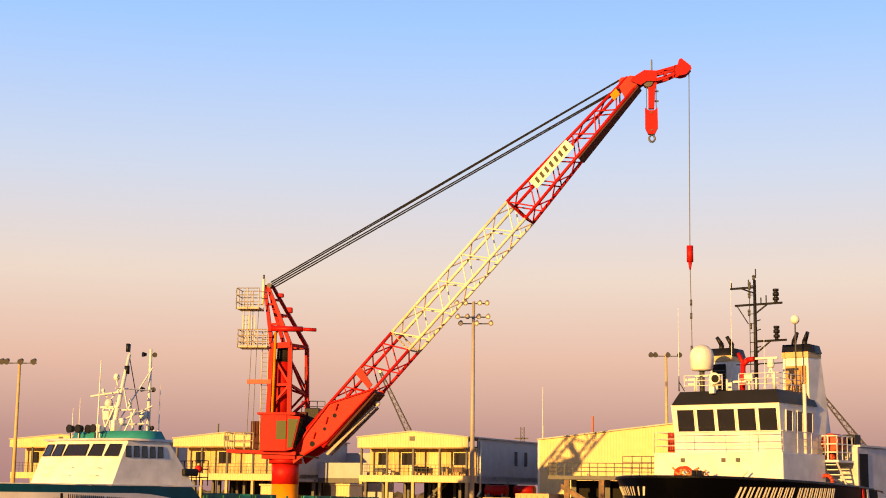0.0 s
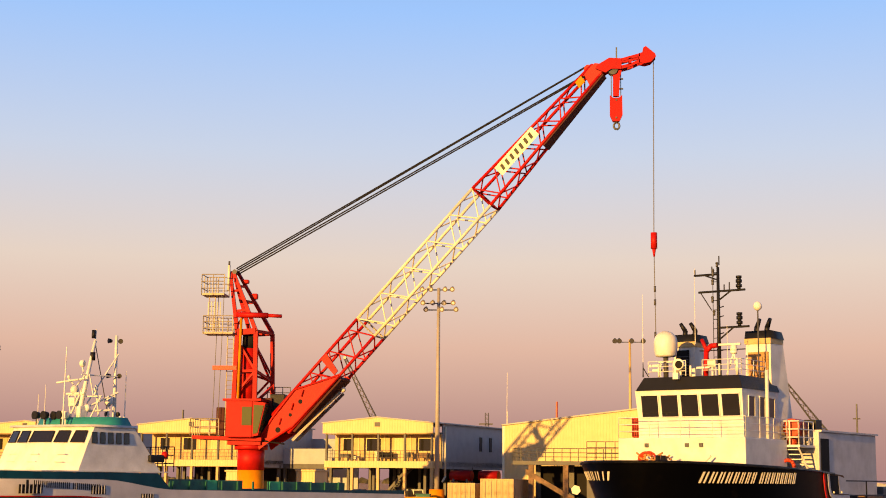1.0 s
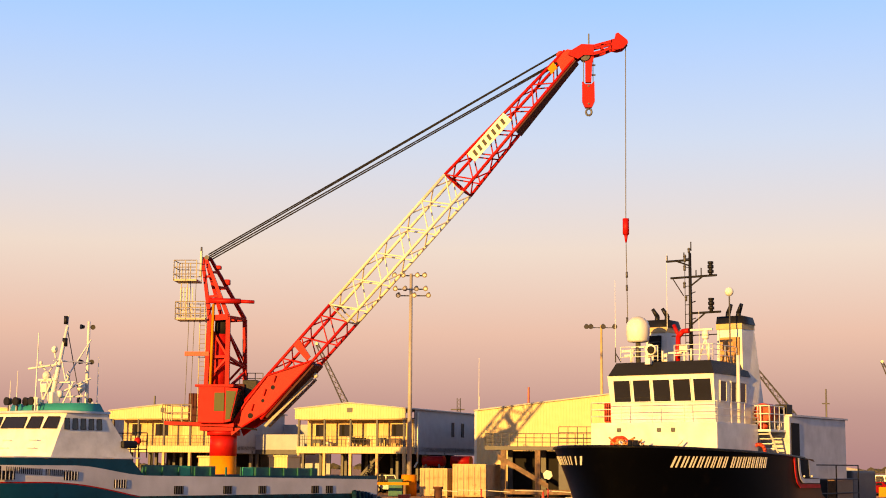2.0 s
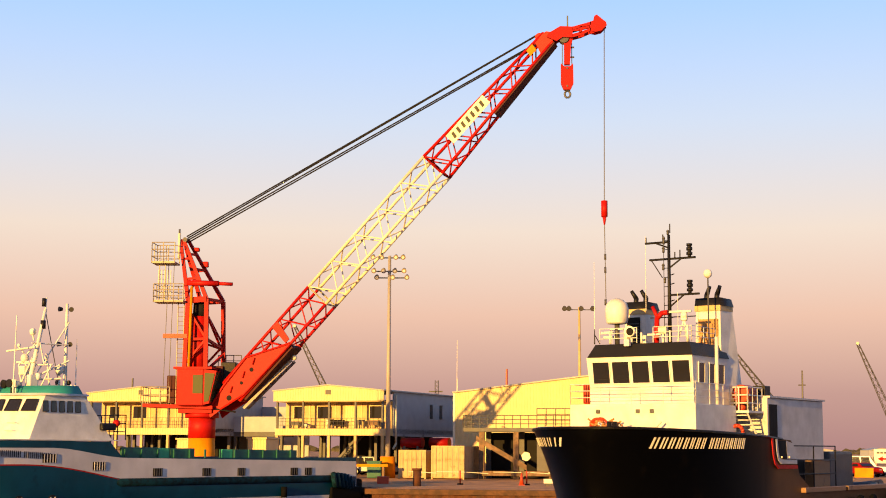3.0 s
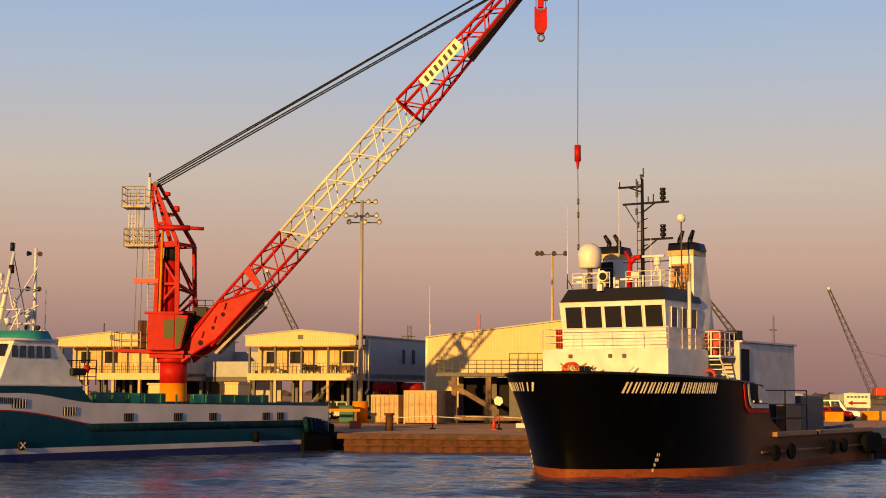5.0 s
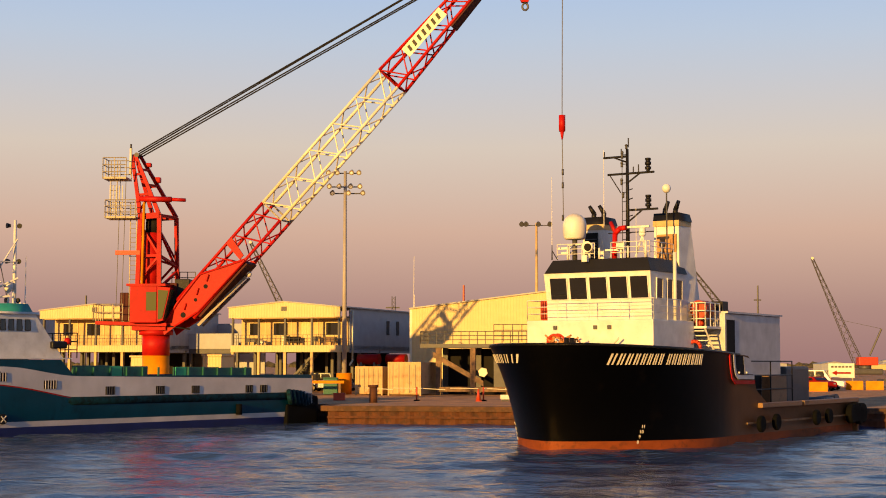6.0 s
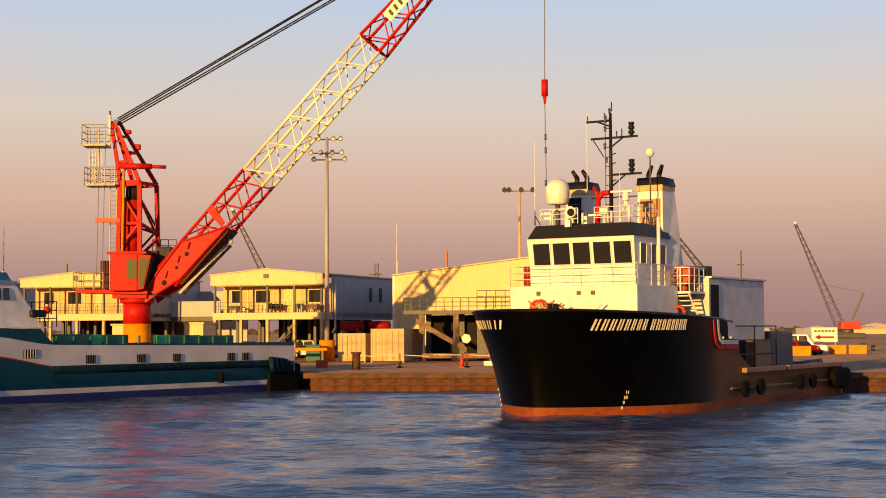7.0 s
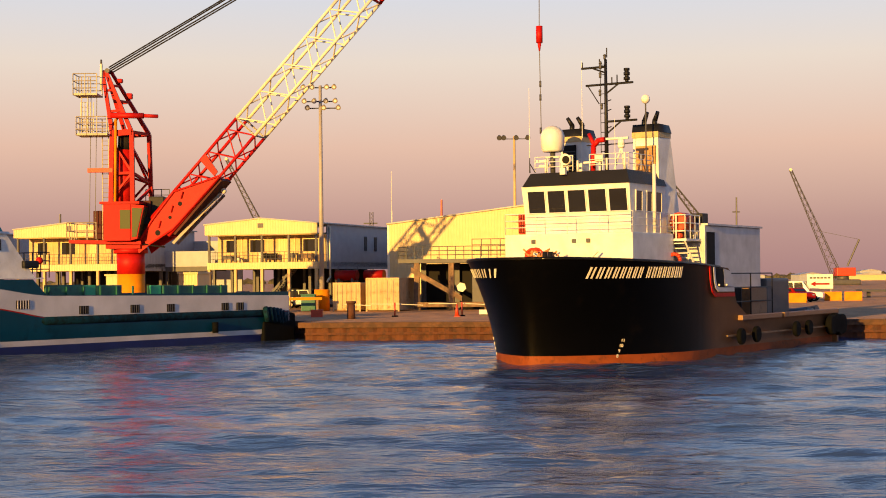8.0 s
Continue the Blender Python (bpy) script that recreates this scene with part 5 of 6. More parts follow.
bm = bmesh.new()
last = None
for k in range(9):
    a = radians(60 - 38 * k)
    p = J(3.95 + 0.2 * math.cos(a), 28.3 + 0.24 * math.sin(a), -6.2)
    if last:
        tube(bm, last, p, 0.075, 6)
    last = p
tube(bm, J(3.95, 28.8, -6.2), J(3.95, 28.5, -6.2), 0.1, 8)
part("hook", bm, STEEL, hook_block)
tubepart("whip_line", STEEL, crane, J(6.5, 33.0), J(6.41, 20.8), 0.032, 5)
P("overhaul_weight", RED, crane, lambda bm: (tube(bm, J(6.41, 20.85), J(6.41, 19.75), 0.22, 14), tube(bm, J(6.41, 19.78), J(6.41, 19.2), 0.15, 12, 0.05)))
tubepart("chain", STEEL, crane, J(6.41, 19.3), J(6.47, 13.85), 0.03, 5)
for z in (17.0, 16.1, 13.9):
    tubepart("chain_hook", STEEL, crane, J(6.44, z + 0.2), J(6.44, z - 0.2), 0.075, 8)
for dy, dz, z0 in ((-0.35, 0.0, 0.12), (0.0, 0.12, 0.0), (-0.2, -0.6, -0.35), (0.3, -0.5, -0.45)):
    tubepart("pendant_rope", MASTBLACK, crane, lat(-23.5, 19.15 + z0 * 0.6, dy), bp(35.0, 0.7 + dz * 0.8, dy), 0.05, 6)
# boom rest and light under the boom's foot
for y in (-1.2, 0.6):
    P("under_boom_beam", GALV, crane, lambda bm: prism(bm, [lat(-19.0, 6.85, y), lat(-18.85, 6.73, y), lat(-15.5, 10.15, y), lat(-15.63, 10.3, y)], (0, 0.12, 0)), label="weathered steel beam below the boom")
for k in range(9):
    p = Vector(lat(-18.9, 6.85, -1.1)).lerp(lat(-15.6, 10.15, -1.1), k / 8)
    tubepart("cross_rung", STEEL, crane, p, p + Vector((0, 1.75, 0)), 0.04, 5)
bm = ball(bmesh.new(), lat(-15.35, 10.4, -1.2), 0.2)
part("boom_light", bm, CREAM, crane)

# ---- elevated metal buildings on posts ----


def deck_building(name, m, width, depth, right_h, peak_h, left_h, label):
    """Two-storey building: open ground floor on posts, balcony in front, gabled fascia."""
    t = thing(name, m, label, "building", "buildings on posts")
    z1, z2 = 4.02, 4.7
    boxpart("balcony_slab", SIDING, t, (-width, 0.0, 0.0, 2.4, z1, z2), label="cream balcony edge")
    boxpart("floor_slab", STEEL, t, (-width, 0.0, 2.4, depth, z1 + 0.2, z2))
    wall = boxpart("front_wall", WALLIN, t, (-width, -0.1, 2.3, 2.5, z2, 7.5))
    # this side's shade is in its grey colour; the front is cream
    boxpart("side_wall", GREYSIDING, t, (-0.12, 0.0, 2.5, depth, z1 - 0.05, right_h + 0.02), label="corrugated side wall with its shade painted grey")
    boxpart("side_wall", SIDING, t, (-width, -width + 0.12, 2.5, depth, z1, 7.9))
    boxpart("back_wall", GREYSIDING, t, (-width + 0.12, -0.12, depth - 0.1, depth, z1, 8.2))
    P("gable_fascia", SIDING, t, lambda bm: prism(bm, [(-width - 0.2, -0.1, 7.48), (0.1, -0.1, 7.48), (0.1, -0.1, right_h), (-width / 2, -0.1, peak_h), (-width - 0.2, -0.1, left_h)], (0, 0.15, 0)), label="cream gabled fascia")
    P("roof", ROOFM, t, lambda bm: (prism(bm, [(0.25, -0.2, right_h), (-width / 2, -0.2, peak_h), (-width / 2, depth + 0.2, peak_h), (0.25, depth + 0.2, right_h)], (0, 0, 0.12)), prism(bm, [(-width / 2, -0.2, peak_h), (-width - 0.3, -0.2, left_h), (-width - 0.3, depth + 0.2, left_h), (-width / 2, depth + 0.2, peak_h)], (0, 0, 0.12))))
    boxpart("ceiling", WALLIN, t, (-width, 0, 0.1, 2.4, 7.4, 7.46))
    boxpart("roof_vent", STEEL, t, (-width / 2 - 0.3, -width / 2 + 0.3, -0.16, -0.08, 8.15, 8.6))
    n = max(3, round(width / 2.9))
    for i in range(n + 1):
        x = -width + 0.15 + (width - 0.3) * i / n
        boxpart("post", WALLIN, t, (x - 0.14, x + 0.14, 0.1, 0.38, 0, z1))
        boxpart("post", STEEL, t, (x - 0.1, x + 0.1, 0.1, 0.3, z2, 7.48))
        boxpart("post", STEEL, t, (x - 0.15, x + 0.15, depth * 0.5, depth * 0.5 + 0.3, 0, z1 + 0.2))
        boxpart("post", STEEL, t, (x - 0.15, x + 0.15, depth * 0.25, depth * 0.25 + 0.3, 0, z1 + 0.2))
    for i in range(n):
        x = -width + 0.15 + (width - 0.3) * (i + 0.5) / n
        ww = 0.9 if i % 2 else 0.65
        win = boxpart("window", GLASS, wall, (x - ww, x + ww * 0.8, 2.26, 2.3, z2 + 1.05, z2 + 2.3)) if i != n // 2 else boxpart("door", SIDING, wall, (x - 0.5, x + 0.5, 2.24, 2.3, z2, z2 + 2.15))
        boxpart("window_frame", SIDING, win, (x - ww - 0.08, x + ww * 0.8 + 0.08, 2.28, 2.295, z2 + 0.97, z2 + 2.38))
        boxpart("wall_batten", SIDING, wall, (x + 1.1, x + 1.2, 2.24, 2.3, z2, 7.4))
    # added near-black panel that stands in for the shade under the floor
    boxpart("undercroft_shade", DARK, t, (-width + 0.5, -0.6, depth * 0.7, depth * 0.7 + 0.2, 0, z1 + 0.2), label="dark panel added as shade below the floor")
    rail_run(t, [(-width + 0.1, 0.15, z2), (-0.1, 0.15, z2)], 1.05, STEEL, 2, 0.02, 0.5)
    return t


B_YAW = -20
M1 = pose(-12.6, 150, QZ, 0, 0, B_YAW)
deck_building("site_office", M1, 12.2, 20, 8.45, 9.05, 8.5, "cream metal-clad office raised on posts with balcony")
deck_building("site_office", pose(-32.0, 152.5, QZ, 0, 0, B_YAW), 13.0, 14, 8.2, 8.9, 8.3, "cream metal-clad office raised on posts beside a yard")
deck_building("site_office", pose(-52.0, 160, QZ, 0, 0, B_YAW), 14.0, 14, 8.2, 8.8, 8.3, "cream metal-clad office raised on posts farther along")
for i, (x, y) in enumerate(((-0.0, 12.3), (0.0, 15.0))):
    o = boxpart("side_window", GLASS, None, (-0.02, 0.05, y - 0.35, y + 0.35, 5.9, 7.4))
    o.matrix_world = M1
    tagged(o, "narrow dark window in grey siding", "window", kind="structure")
o = thing("downpipe", M1, "white downpipe on grey siding", "pipe")
tubepart("pipe", CREAM, o, (0.12, 2.9, 3.2), (0.12, 2.9, 8.2), 0.1, 8)
tubepart("elbow", CREAM, o, (0.12, 2.9, 3.2), (0.12, 2.2, 2.7), 0.1, 8)
# balcony furniture
for k, (x, w, h, m) in enumerate(((-10.4, 1.1, 0.75, STEEL), (-9.2, 0.7, 0.5, CREAM), (-6.6, 0.6, 1.0, CREAM), (-5.8, 1.5, 0.9, DARK), (-3.1, 0.7, 0.9, STEEL), (-1.6, 1.2, 0.85, TIMBER))):
    o = thing("balcony_table", M1 @ Matrix.Translation((x, 1.3, 4.7)), "small table standing on the balcony", "table", "balcony furniture")
    boxpart("top", m, o, (-w / 2, w / 2, -0.35, 0.35, h - 0.1, h), 0.02)
    for sx in (-1, 1):
        for sy in (-1, 1):
            boxpart("leg", m, o, (sx * (w / 2 - 0.1) - 0.04, sx * (w / 2 - 0.1) + 0.04, sy * 0.25 - 0.04, sy * 0.25 + 0.04, 0, h - 0.1))
    boxpart("apron", m, o, (-w / 2 + 0.05, w / 2 - 0.05, -0.3, -0.25, h * 0.45, h - 0.1))
# walkway between the offices
o = thing("link_walkway", pose(-24.3, 158, QZ, 0, 0, B_YAW), "grey raised walkway between the offices", "walkway")
boxpart("deck", STEEL, o, (-8.5, 0.5, 0, 2.5, 3.9, 4.4))
boxpart("parapet", GREYSIDING, o, (-8.5, 0.5, 0, 0.12, 4.4, 6.0))
boxpart("back_wall", GREYSIDING, o, (-8.5, 0.5, 6, 6.2, 0, 7.2))
for k in range(4):
    boxpart("post", STEEL, o, (-8.2 + 2.8 * k, -7.95 + 2.8 * k, 0.1, 0.4, 0, 3.9))
# white site box near the boat
o = thing("equipment_box", pose(-28.5, 128, QZ, 0, 0, -20), "cream metal equipment box on the quay", "box")
boxpart("body", SIDING, o, (0, 1.3, 0, 2.2, 0, 3.4), 0.05)
boxpart("lid", SIDING, o, (-0.1, 1.4, -0.1, 2.3, 3.4, 3.55), 0.03)
o = thing("equipment_box", pose(-22.4, 128, QZ, 0, 0, -20), "cream metal equipment box on the quay", "box")
boxpart("body", SIDING, o, (0, 1.8, 0, 2.2, 0, 3.5), 0.05)
boxpart("lid", SIDING, o, (-0.1, 1.9, -0.1, 2.3, 3.5, 3.65), 0.03)
# warehouse
o = thing("warehouse", pose(-5.62, 151.8, QZ, 0, 0, B_YAW), "large cream metal-clad warehouse with low gable", "warehouse")
P("front_wall", SIDING, o, lambda bm: prism(bm, [(0, 0, 0), (26.3, 0, 0), (26.3, 0, 8.83), (15.0, 0, 9.9), (0, 0, 8.31)], (0, 0.3, 0)))
# sides greyed as painted shade against the cream front
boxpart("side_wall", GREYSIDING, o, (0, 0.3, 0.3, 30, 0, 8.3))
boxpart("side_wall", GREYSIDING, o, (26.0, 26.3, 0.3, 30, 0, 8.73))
boxpart("corner_trim", CREAM, o, (-0.08, 0.16, -0.04, 0.2, 0, 8.3))
P("roof", ROOFM, o, lambda bm: (prism(bm, [(-0.15, -0.2, 8.32), (15.0, -0.2, 9.92), (15.0, 30, 9.92), (-0.15, 30, 8.32)], (0, 0, 0.13)), prism(bm, [(15.0, -0.2, 9.92), (26.5, -0.2, 8.83), (26.5, 30, 8.83), (15.0, 30, 9.92)], (0, 0, 0.13))))
# steel platform in front of the warehouse
o = thing("loading_platform", pose(-4.3, 140, QZ, 0, 0, -8), "dark steel loading platform on braced timber legs", "platform")
boxpart("deck", STEEL, o, (0, 16, 0, 5, 4.35, 4.7))
rail_run(o, [(0, 5, 4.7), (0, 0.1, 4.7), (16, 0.1, 4.7)], 1.15, STEEL, 2, 0.035, 0.75)
rail_run(o, [(6.8, 0.6, 4.9), (12, 0.6, 4.9)], 1.6, STEEL, 2, 0.035, 0.9)
for x in (1.7, 4.9, 8.2, 12.0, 15.4):
    for y in (0.3, 4.5):
        boxpart("leg", TIMBER if y < 1 else STEEL, o, (x - 0.25, x + 0.25, y - 0.2, y + 0.2, 0, 4.35), 0.03)
for x0, z0, x1, z1 in ((1.2, 3.5, 5.9, 0.8), (8.4, 0.8, 12.0, 3.6)):
    P("brace", TIMBER, o, lambda bm: prism(bm, [(x0, 0.0, z0), (x1, 0.0, z1), (x1, 0.0, z1 + 0.5), (x0, 0.0, z0 + 0.5)], (0, 0.25, 0)))
boxpart("side_panel", STEEL, o, (6.8, 8.6, 0.5, 0.6, 0.5, 4.3))
# dark backdrop added for the shade under the deck
boxpart("shade_backdrop", DARK, o, (1.7, 15.5, 4.8, 4.9, 0, 4.3))
boxpart("sill_beam", TIMBER, o, (1.5, 15.5, -0.1, 0.3, 0.3, 0.75), 0.04)
P("hex_plate", CREAM, o, lambda bm: tube(bm, (5.9, -0.35, 2.1), (5.9, -0.3, 2.1), 0.45, 6), label="pale six-sided plate")
# two worn containers
for x, y, w, lab in ((-10.2, 138.5, 2.6, "rust-worn cream shipping container with closed doors"), (-7.15, 137.5, 3.1, "rust-stained yellowish shipping container with closed doors")):
    h = 2.6 if w < 3 else 3.0
    o = thing("shipping_container", pose(x, y, QZ, 0, 0, -12), lab, "container", "containers on the quay")
    boxpart("body", RUSTBOX, o, (0, w, 0.06, 6, 0.1, h), 0.03)
    for k in range(2):
        d = boxpart("door", RUSTBOX, o, (0.1 + k * (w / 2 - 0.04), w / 2 - 0.06 + k * (w / 2 - 0.04), 0.0, 0.06, 0.2, h - 0.12), 0.015)
        for q in (0.3, 0.75):
            tubepart("lock_rod", GALV, d, (0.1 + k * w / 2 + q * w / 2 * 0.8, -0.03, 0.25), (0.1 + k * w / 2 + q * w / 2 * 0.8, -0.03, h - 0.2), 0.025, 6)
    for sx in (0, w - 0.14):
        boxpart("corner_post", RUSTBOX, o, (sx, sx + 0.14, -0.03, 0.12, 0, h + 0.03))
    boxpart("header", RUSTBOX, o, (0.14, w - 0.14, -0.03, 0.06, h - 0.12, h + 0.03))


# stadium-type lamp pole and simple lamp poles
def lamp_head(bm, p, r=0.25):
    p = Vector(p)
    tube(bm, p + Vector((0, 0.25, 0.12)), p + Vector((0, -0.22, -0.12)), r * 0.55, 12, r)


o = thing("lamp_pole", pose(-11.48, 142.0, QZ), "tall steel floodlight pole with double lamp cluster", "lamp")
bm = tube(bmesh.new(), (0, 0, 0), (0, 0, 21.05), 0.25, 12, 0.15)
part("pole", bm, POLEPAINT, o)
tubepart("pole_guard", YELLOW, o, (0, 0, 0), (0, 0, 2.0), 0.72, 16, label="worn yellow guard drum")
for zc, xs in ((19.65, (-1.47, -0.54, 0.54, 1.42)), (19.02, (-1.18, 0.34, 1.7)), (20.95, (-1.56, -0.73, 0.63, 1.32))):
    tubepart("cross_arm", STEEL, o, (xs[0], 0, zc - 0.1), (xs[-1], 0, zc - 0.1), 0.06, 6)
    for x in xs:
        lp = part("lamp", (lambda b: (lamp_head(b, (x, -0.3, zc)), b)[1])(bmesh.new()), GALV, o)
        tubepart("reflector", WHITE, lp, (x, -0.535, zc - 0.122), (x, -0.55, zc - 0.128), 0.14, 12, label="pale lamp glass")
for x, y, h in ((8.0, 172, 18.6), (-55.5, 141, 14.9)):
    o = thing("lamp_pole", pose(x, y, QZ), "slim lamp pole with crossbar of floodlights", "lamp", "yard lamp poles")
    tubepart("pole", WALLIN, o, (0, 0, 0), (0, 0, h + 0.3), 0.22, 10, 0.13)
    tubepart("cross_arm", STEEL, o, (-1.7, 0, h), (1.7, 0, h), 0.05, 6)
    for dx in (-1.7, -1.2, 0.2, 1.5):
        part("lamp", (lambda b: (lamp_head(b, (dx, -0.2, h + 0.2), 0.3), b)[1])(bmesh.new()), STEEL, o)


# small things on the quay
o = thing("bollard", pose(-6.95, 112.5, QZ), "rusty brown steel mooring bollard", "bollard")
P("post", SHEETPILE, o, lambda bm: (tube(bm, (0, 0, 0), (0, 0, 1.15), 0.3, 16), tube(bm, (0, 0, 1.15), (0, 0, 1.32), 0.38, 16)))


def cone(bm):
    tube(bm, (0, 0, 0.04), (0, 0, 0.95), 0.2, 12, 0.05)
    box(bm, -0.25, 0.25, -0.25, 0.25, 0, 0.05)


post = thing("barrier_post", pose(-3.9, 118, QZ), "orange barrier post on the quay edge", "post", "barrier posts")
part("post", tube(bmesh.new(), (0, 0, 0), (0, 0, 1.1), 0.06, 8), ORANGE, post)
part("base", tube(bmesh.new(), (0, 0, 0), (0, 0, 0.1), 0.25, 12), RUBBER, post)
for x in (1.3, 4.8, 9.5):
    copy_thing(post, pose(x, 118 - 0.1 * x, QZ))
o = thing("barrier_rope", pose(0, 118, QZ), "thin pale barrier rope between posts", "rope")
part("rope", (lambda b: ([tube(b, (x, 0.4 - 0.1 * x, 0.98), (x + 2.2, 0.2 - 0.1 * x, 0.86 + 0.1 * (i % 2)), 0.03, 5) for i, x in enumerate((-8, -5.8, -3.9, -1.3, 1.3, 3.0, 4.8, 7.2))], b)[1])(bmesh.new()), CREAM, o)
o = thing("traffic_cone", pose(0.9, 117, QZ), "orange traffic cone on the quay", "cone", "cones")
P("cone", ORANGE, o, cone)
copy_thing(o, pose(-14.0, 117, QZ))
o = thing("notice_board", pose(2.9, 117.2, QZ), "small white notice board near the ground", "sign")
boxpart("board", WHITE, o, (-0.3, 0.45, 0, 0.04, 0.15, 0.5))
boxpart("foot", STEEL, o, (-0.2, 0.35, 0.05, 0.15, 0, 0.3))
o = thing("crate", pose(-10.5, 119, QZ), "orange plastic crate on the quay", "crate")
boxpart("body", ORANGE, o, (0, 0.9, 0, 0.7, 0, 0.55), 0.03)
boxpart("rim", ORANGE, o, (-0.03, 0.93, -0.03, 0.73, 0.5, 0.58))
for x, y, w in ((-10.5, 147.4, 2.2), (-7.7, 147.0, 2.0)):
    o = thing("storage_tank", pose(x, y, QZ + 2.6, 0, 0, -20), "bright red tank on a tall stand beside the office", "tank", "red tanks")
    bm = bmesh.new()
    tube(bm, (0, 0, 0.7), (w, 0, 0.7), 0.5, 16)
    part("tank", bm, CARRED, o)
    for q in (0.3, w - 0.5):
        boxpart("stand", STEEL, o, (q, q + 0.2, -0.4, 0.4, -2.6, 0.4))
o = thing("pallet_rack", pose(-24.0, 140, QZ, 0, 0, -10), "galvanized steel rack of pallets and crates", "rack")
for k in range(3):
    boxpart("shelf", GALV, o, (0, 3.4, 0, 1.2, 0.4 + 0.8 * k, 0.5 + 0.8 * k))
for x in (0, 1.7, 3.3):
    boxpart("upright", GALV, o, (x, x + 0.1, 0, 0.1, 0, 2.6))
o = thing("timber_barrier", pose(-16.2, 136, QZ), "ochre timber barrier beam on trestles", "barrier")
boxpart("beam", YELLOW, o, (0, 5.2, 0, 0.2, 1.1, 1.35), 0.02)
for x in (0.3, 4.7):
    boxpart("trestle", TIMBER, o, (x, x + 0.2, -0.2, 0.4, 0, 1.1))
o = thing("waste_bin", pose(-13.2, 139.5, QZ), "dark green waste bin with pale marks", "bin")
boxpart("body", GREEN, o, (0, 1.3, 0, 1.0, 0.05, 1.5), 0.05)
boxpart("lid", GREEN, o, (-0.05, 1.35, -0.05, 1.05, 1.5, 1.6), 0.03)


def vehicle(m, paint, length, height, label, name, roofed=True):
    """A parked car with body, cabin, glass, wheels and lamps."""
    t = thing(name, m, label, "car", "parked vehicles")
    w = 1.9
    bm = bmesh.new()
    prism(bm, [(0, 0, 0.35), (length, 0, 0.35), (length, 0, 0.85), (length * 0.96, 0, 1.0), (length * 0.7, 0, 1.08), (length * 0.02, 0, 1.05), (0, 0, 0.9)], (0, w, 0))
    bevelled(bm, 0.07, 2)
    part("body", bm, paint, t)
    bm = bmesh.new()
    c = [(length * 0.06, 1.04), (length * 0.72, 1.04), (length * 0.56, height), (length * 0.14, height)]
    prism(bm, [(x, 0.12, z) for x, z in c], (0, w - 0.24, 0))
    bevelled(bm, 0.06, 2)
    cabin = part("cabin", bm, paint, t)
    for a, b in ((0.17, 0.34), (0.37, 0.55)):
        P("window", GLASS, cabin, lambda bm: prism(bm, [(length * a, 0.1, 1.12), (length * (b + 0.04), 0.1, 1.12), (length * b, 0.1, height - 0.12), (length * (a + 0.01), 0.1, height - 0.12)], (0, 0.03, 0)))
    P("windscreen", GLASS, cabin, lambda bm: prism(bm, [(length * 0.705, 0.25, 1.12), (length * 0.705, w - 0.25, 1.12), (length * 0.585, w - 0.3, height - 0.1), (length * 0.585, 0.3, height - 0.1)], (0.03, 0, 0.03)))
    for x in (length * 0.2, length * 0.8):
        for y in (0.1, w - 0.1):
            wh = part("wheel", tube(bmesh.new(), (x, y - 0.12, 0.36), (x, y + 0.12, 0.36), 0.36, 18), RUBBER, t)
            part("rim", tube(bmesh.new(), (x, y - 0.135, 0.36), (x, y + 0.135, 0.36), 0.2, 12), GALV, wh)
    for y in (0.2, w - 0.5):
        boxpart("headlight", CHROME, t, (length - 0.03, length + 0.02, y, y + 0.3, 0.7, 0.85), 0.01)
    return t


vehicle(pose(-16.9, 157.4, QZ, 0, 0, -14), CARSILVER, 5.0, 1.9, "silver-blue pickup parked under the raised office", "pickup")
vehicle(pose(36.2, 166.5, QZ, 0, 0, -68), CARRED, 4.6, 1.5, "red car parked on the quay", "car")
vehicle(pose(36.8, 169, QZ, 0, 0, -20), CARWHITE, 5.0, 2.2, "white pickup parked behind a red car", "pickup")
o = thing("outside_stair", M1 @ Matrix.Translation((-8.4, 3.4, 0)), "steel stair rising under the raised office", "stair")
P("stringer", STEEL, o, lambda bm: prism(bm, [(0, 0, 0), (0.35, 0, 0), (4.2, 0, 4.0), (3.85, 0, 4.0)], (0, 0.08, 0)))
P("stringer", STEEL, o, lambda bm: prism(bm, [(0, 1.0, 0), (0.35, 1.0, 0), (4.2, 1.0, 4.0), (3.85, 1.0, 4.0)], (0, 0.08, 0)))
for k in range(20):
    boxpart("step", GALV, o, (0.12 + 0.19 * k, 0.4 + 0.19 * k, 0.05, 1.0, 0.15 + 0.195 * k, 0.19 + 0.195 * k))
# direction sign with a red arrow
o = thing("direction_sign", pose(41.6, 175, QZ, 0, 0, -10), "white board sign with a red arrow", "sign")
boxpart("board", WHITE, o, (0, 2.9, 0, 0.06, 1.3, 2.95))
P("arrow", CARRED, o, lambda bm: prism(bm, [(0.35, -0.02, 1.85), (0.95, -0.02, 2.15), (0.95, -0.02, 1.95), (2.5, -0.02, 1.95), (2.5, -0.02, 1.75), (0.95, -0.02, 1.75), (0.95, -0.02, 1.55)], (0, 0.015, 0)))
for k in range(6):
    boxpart("text_bar", STEEL, o, (0.3 + 0.4 * k, 0.6 + 0.4 * k, -0.015, 0, 2.45, 2.65))
for x in (0.2, 2.6):
    boxpart("post", GALV, o, (x, x + 0.1, 0.06, 0.16, 0, 2.9))
bar = thing("water_barrier", pose(42.3, 170, QZ, 0, 0, -15), "yellow plastic road barrier", "barrier", "road barriers")
P("body", YELLOW, bar, lambda bm: prism(bm, [(0, 0, 0), (0, 0.6, 0), (0, 0.42, 1.0), (0, 0.18, 1.0)], (1.9, 0, 0)))
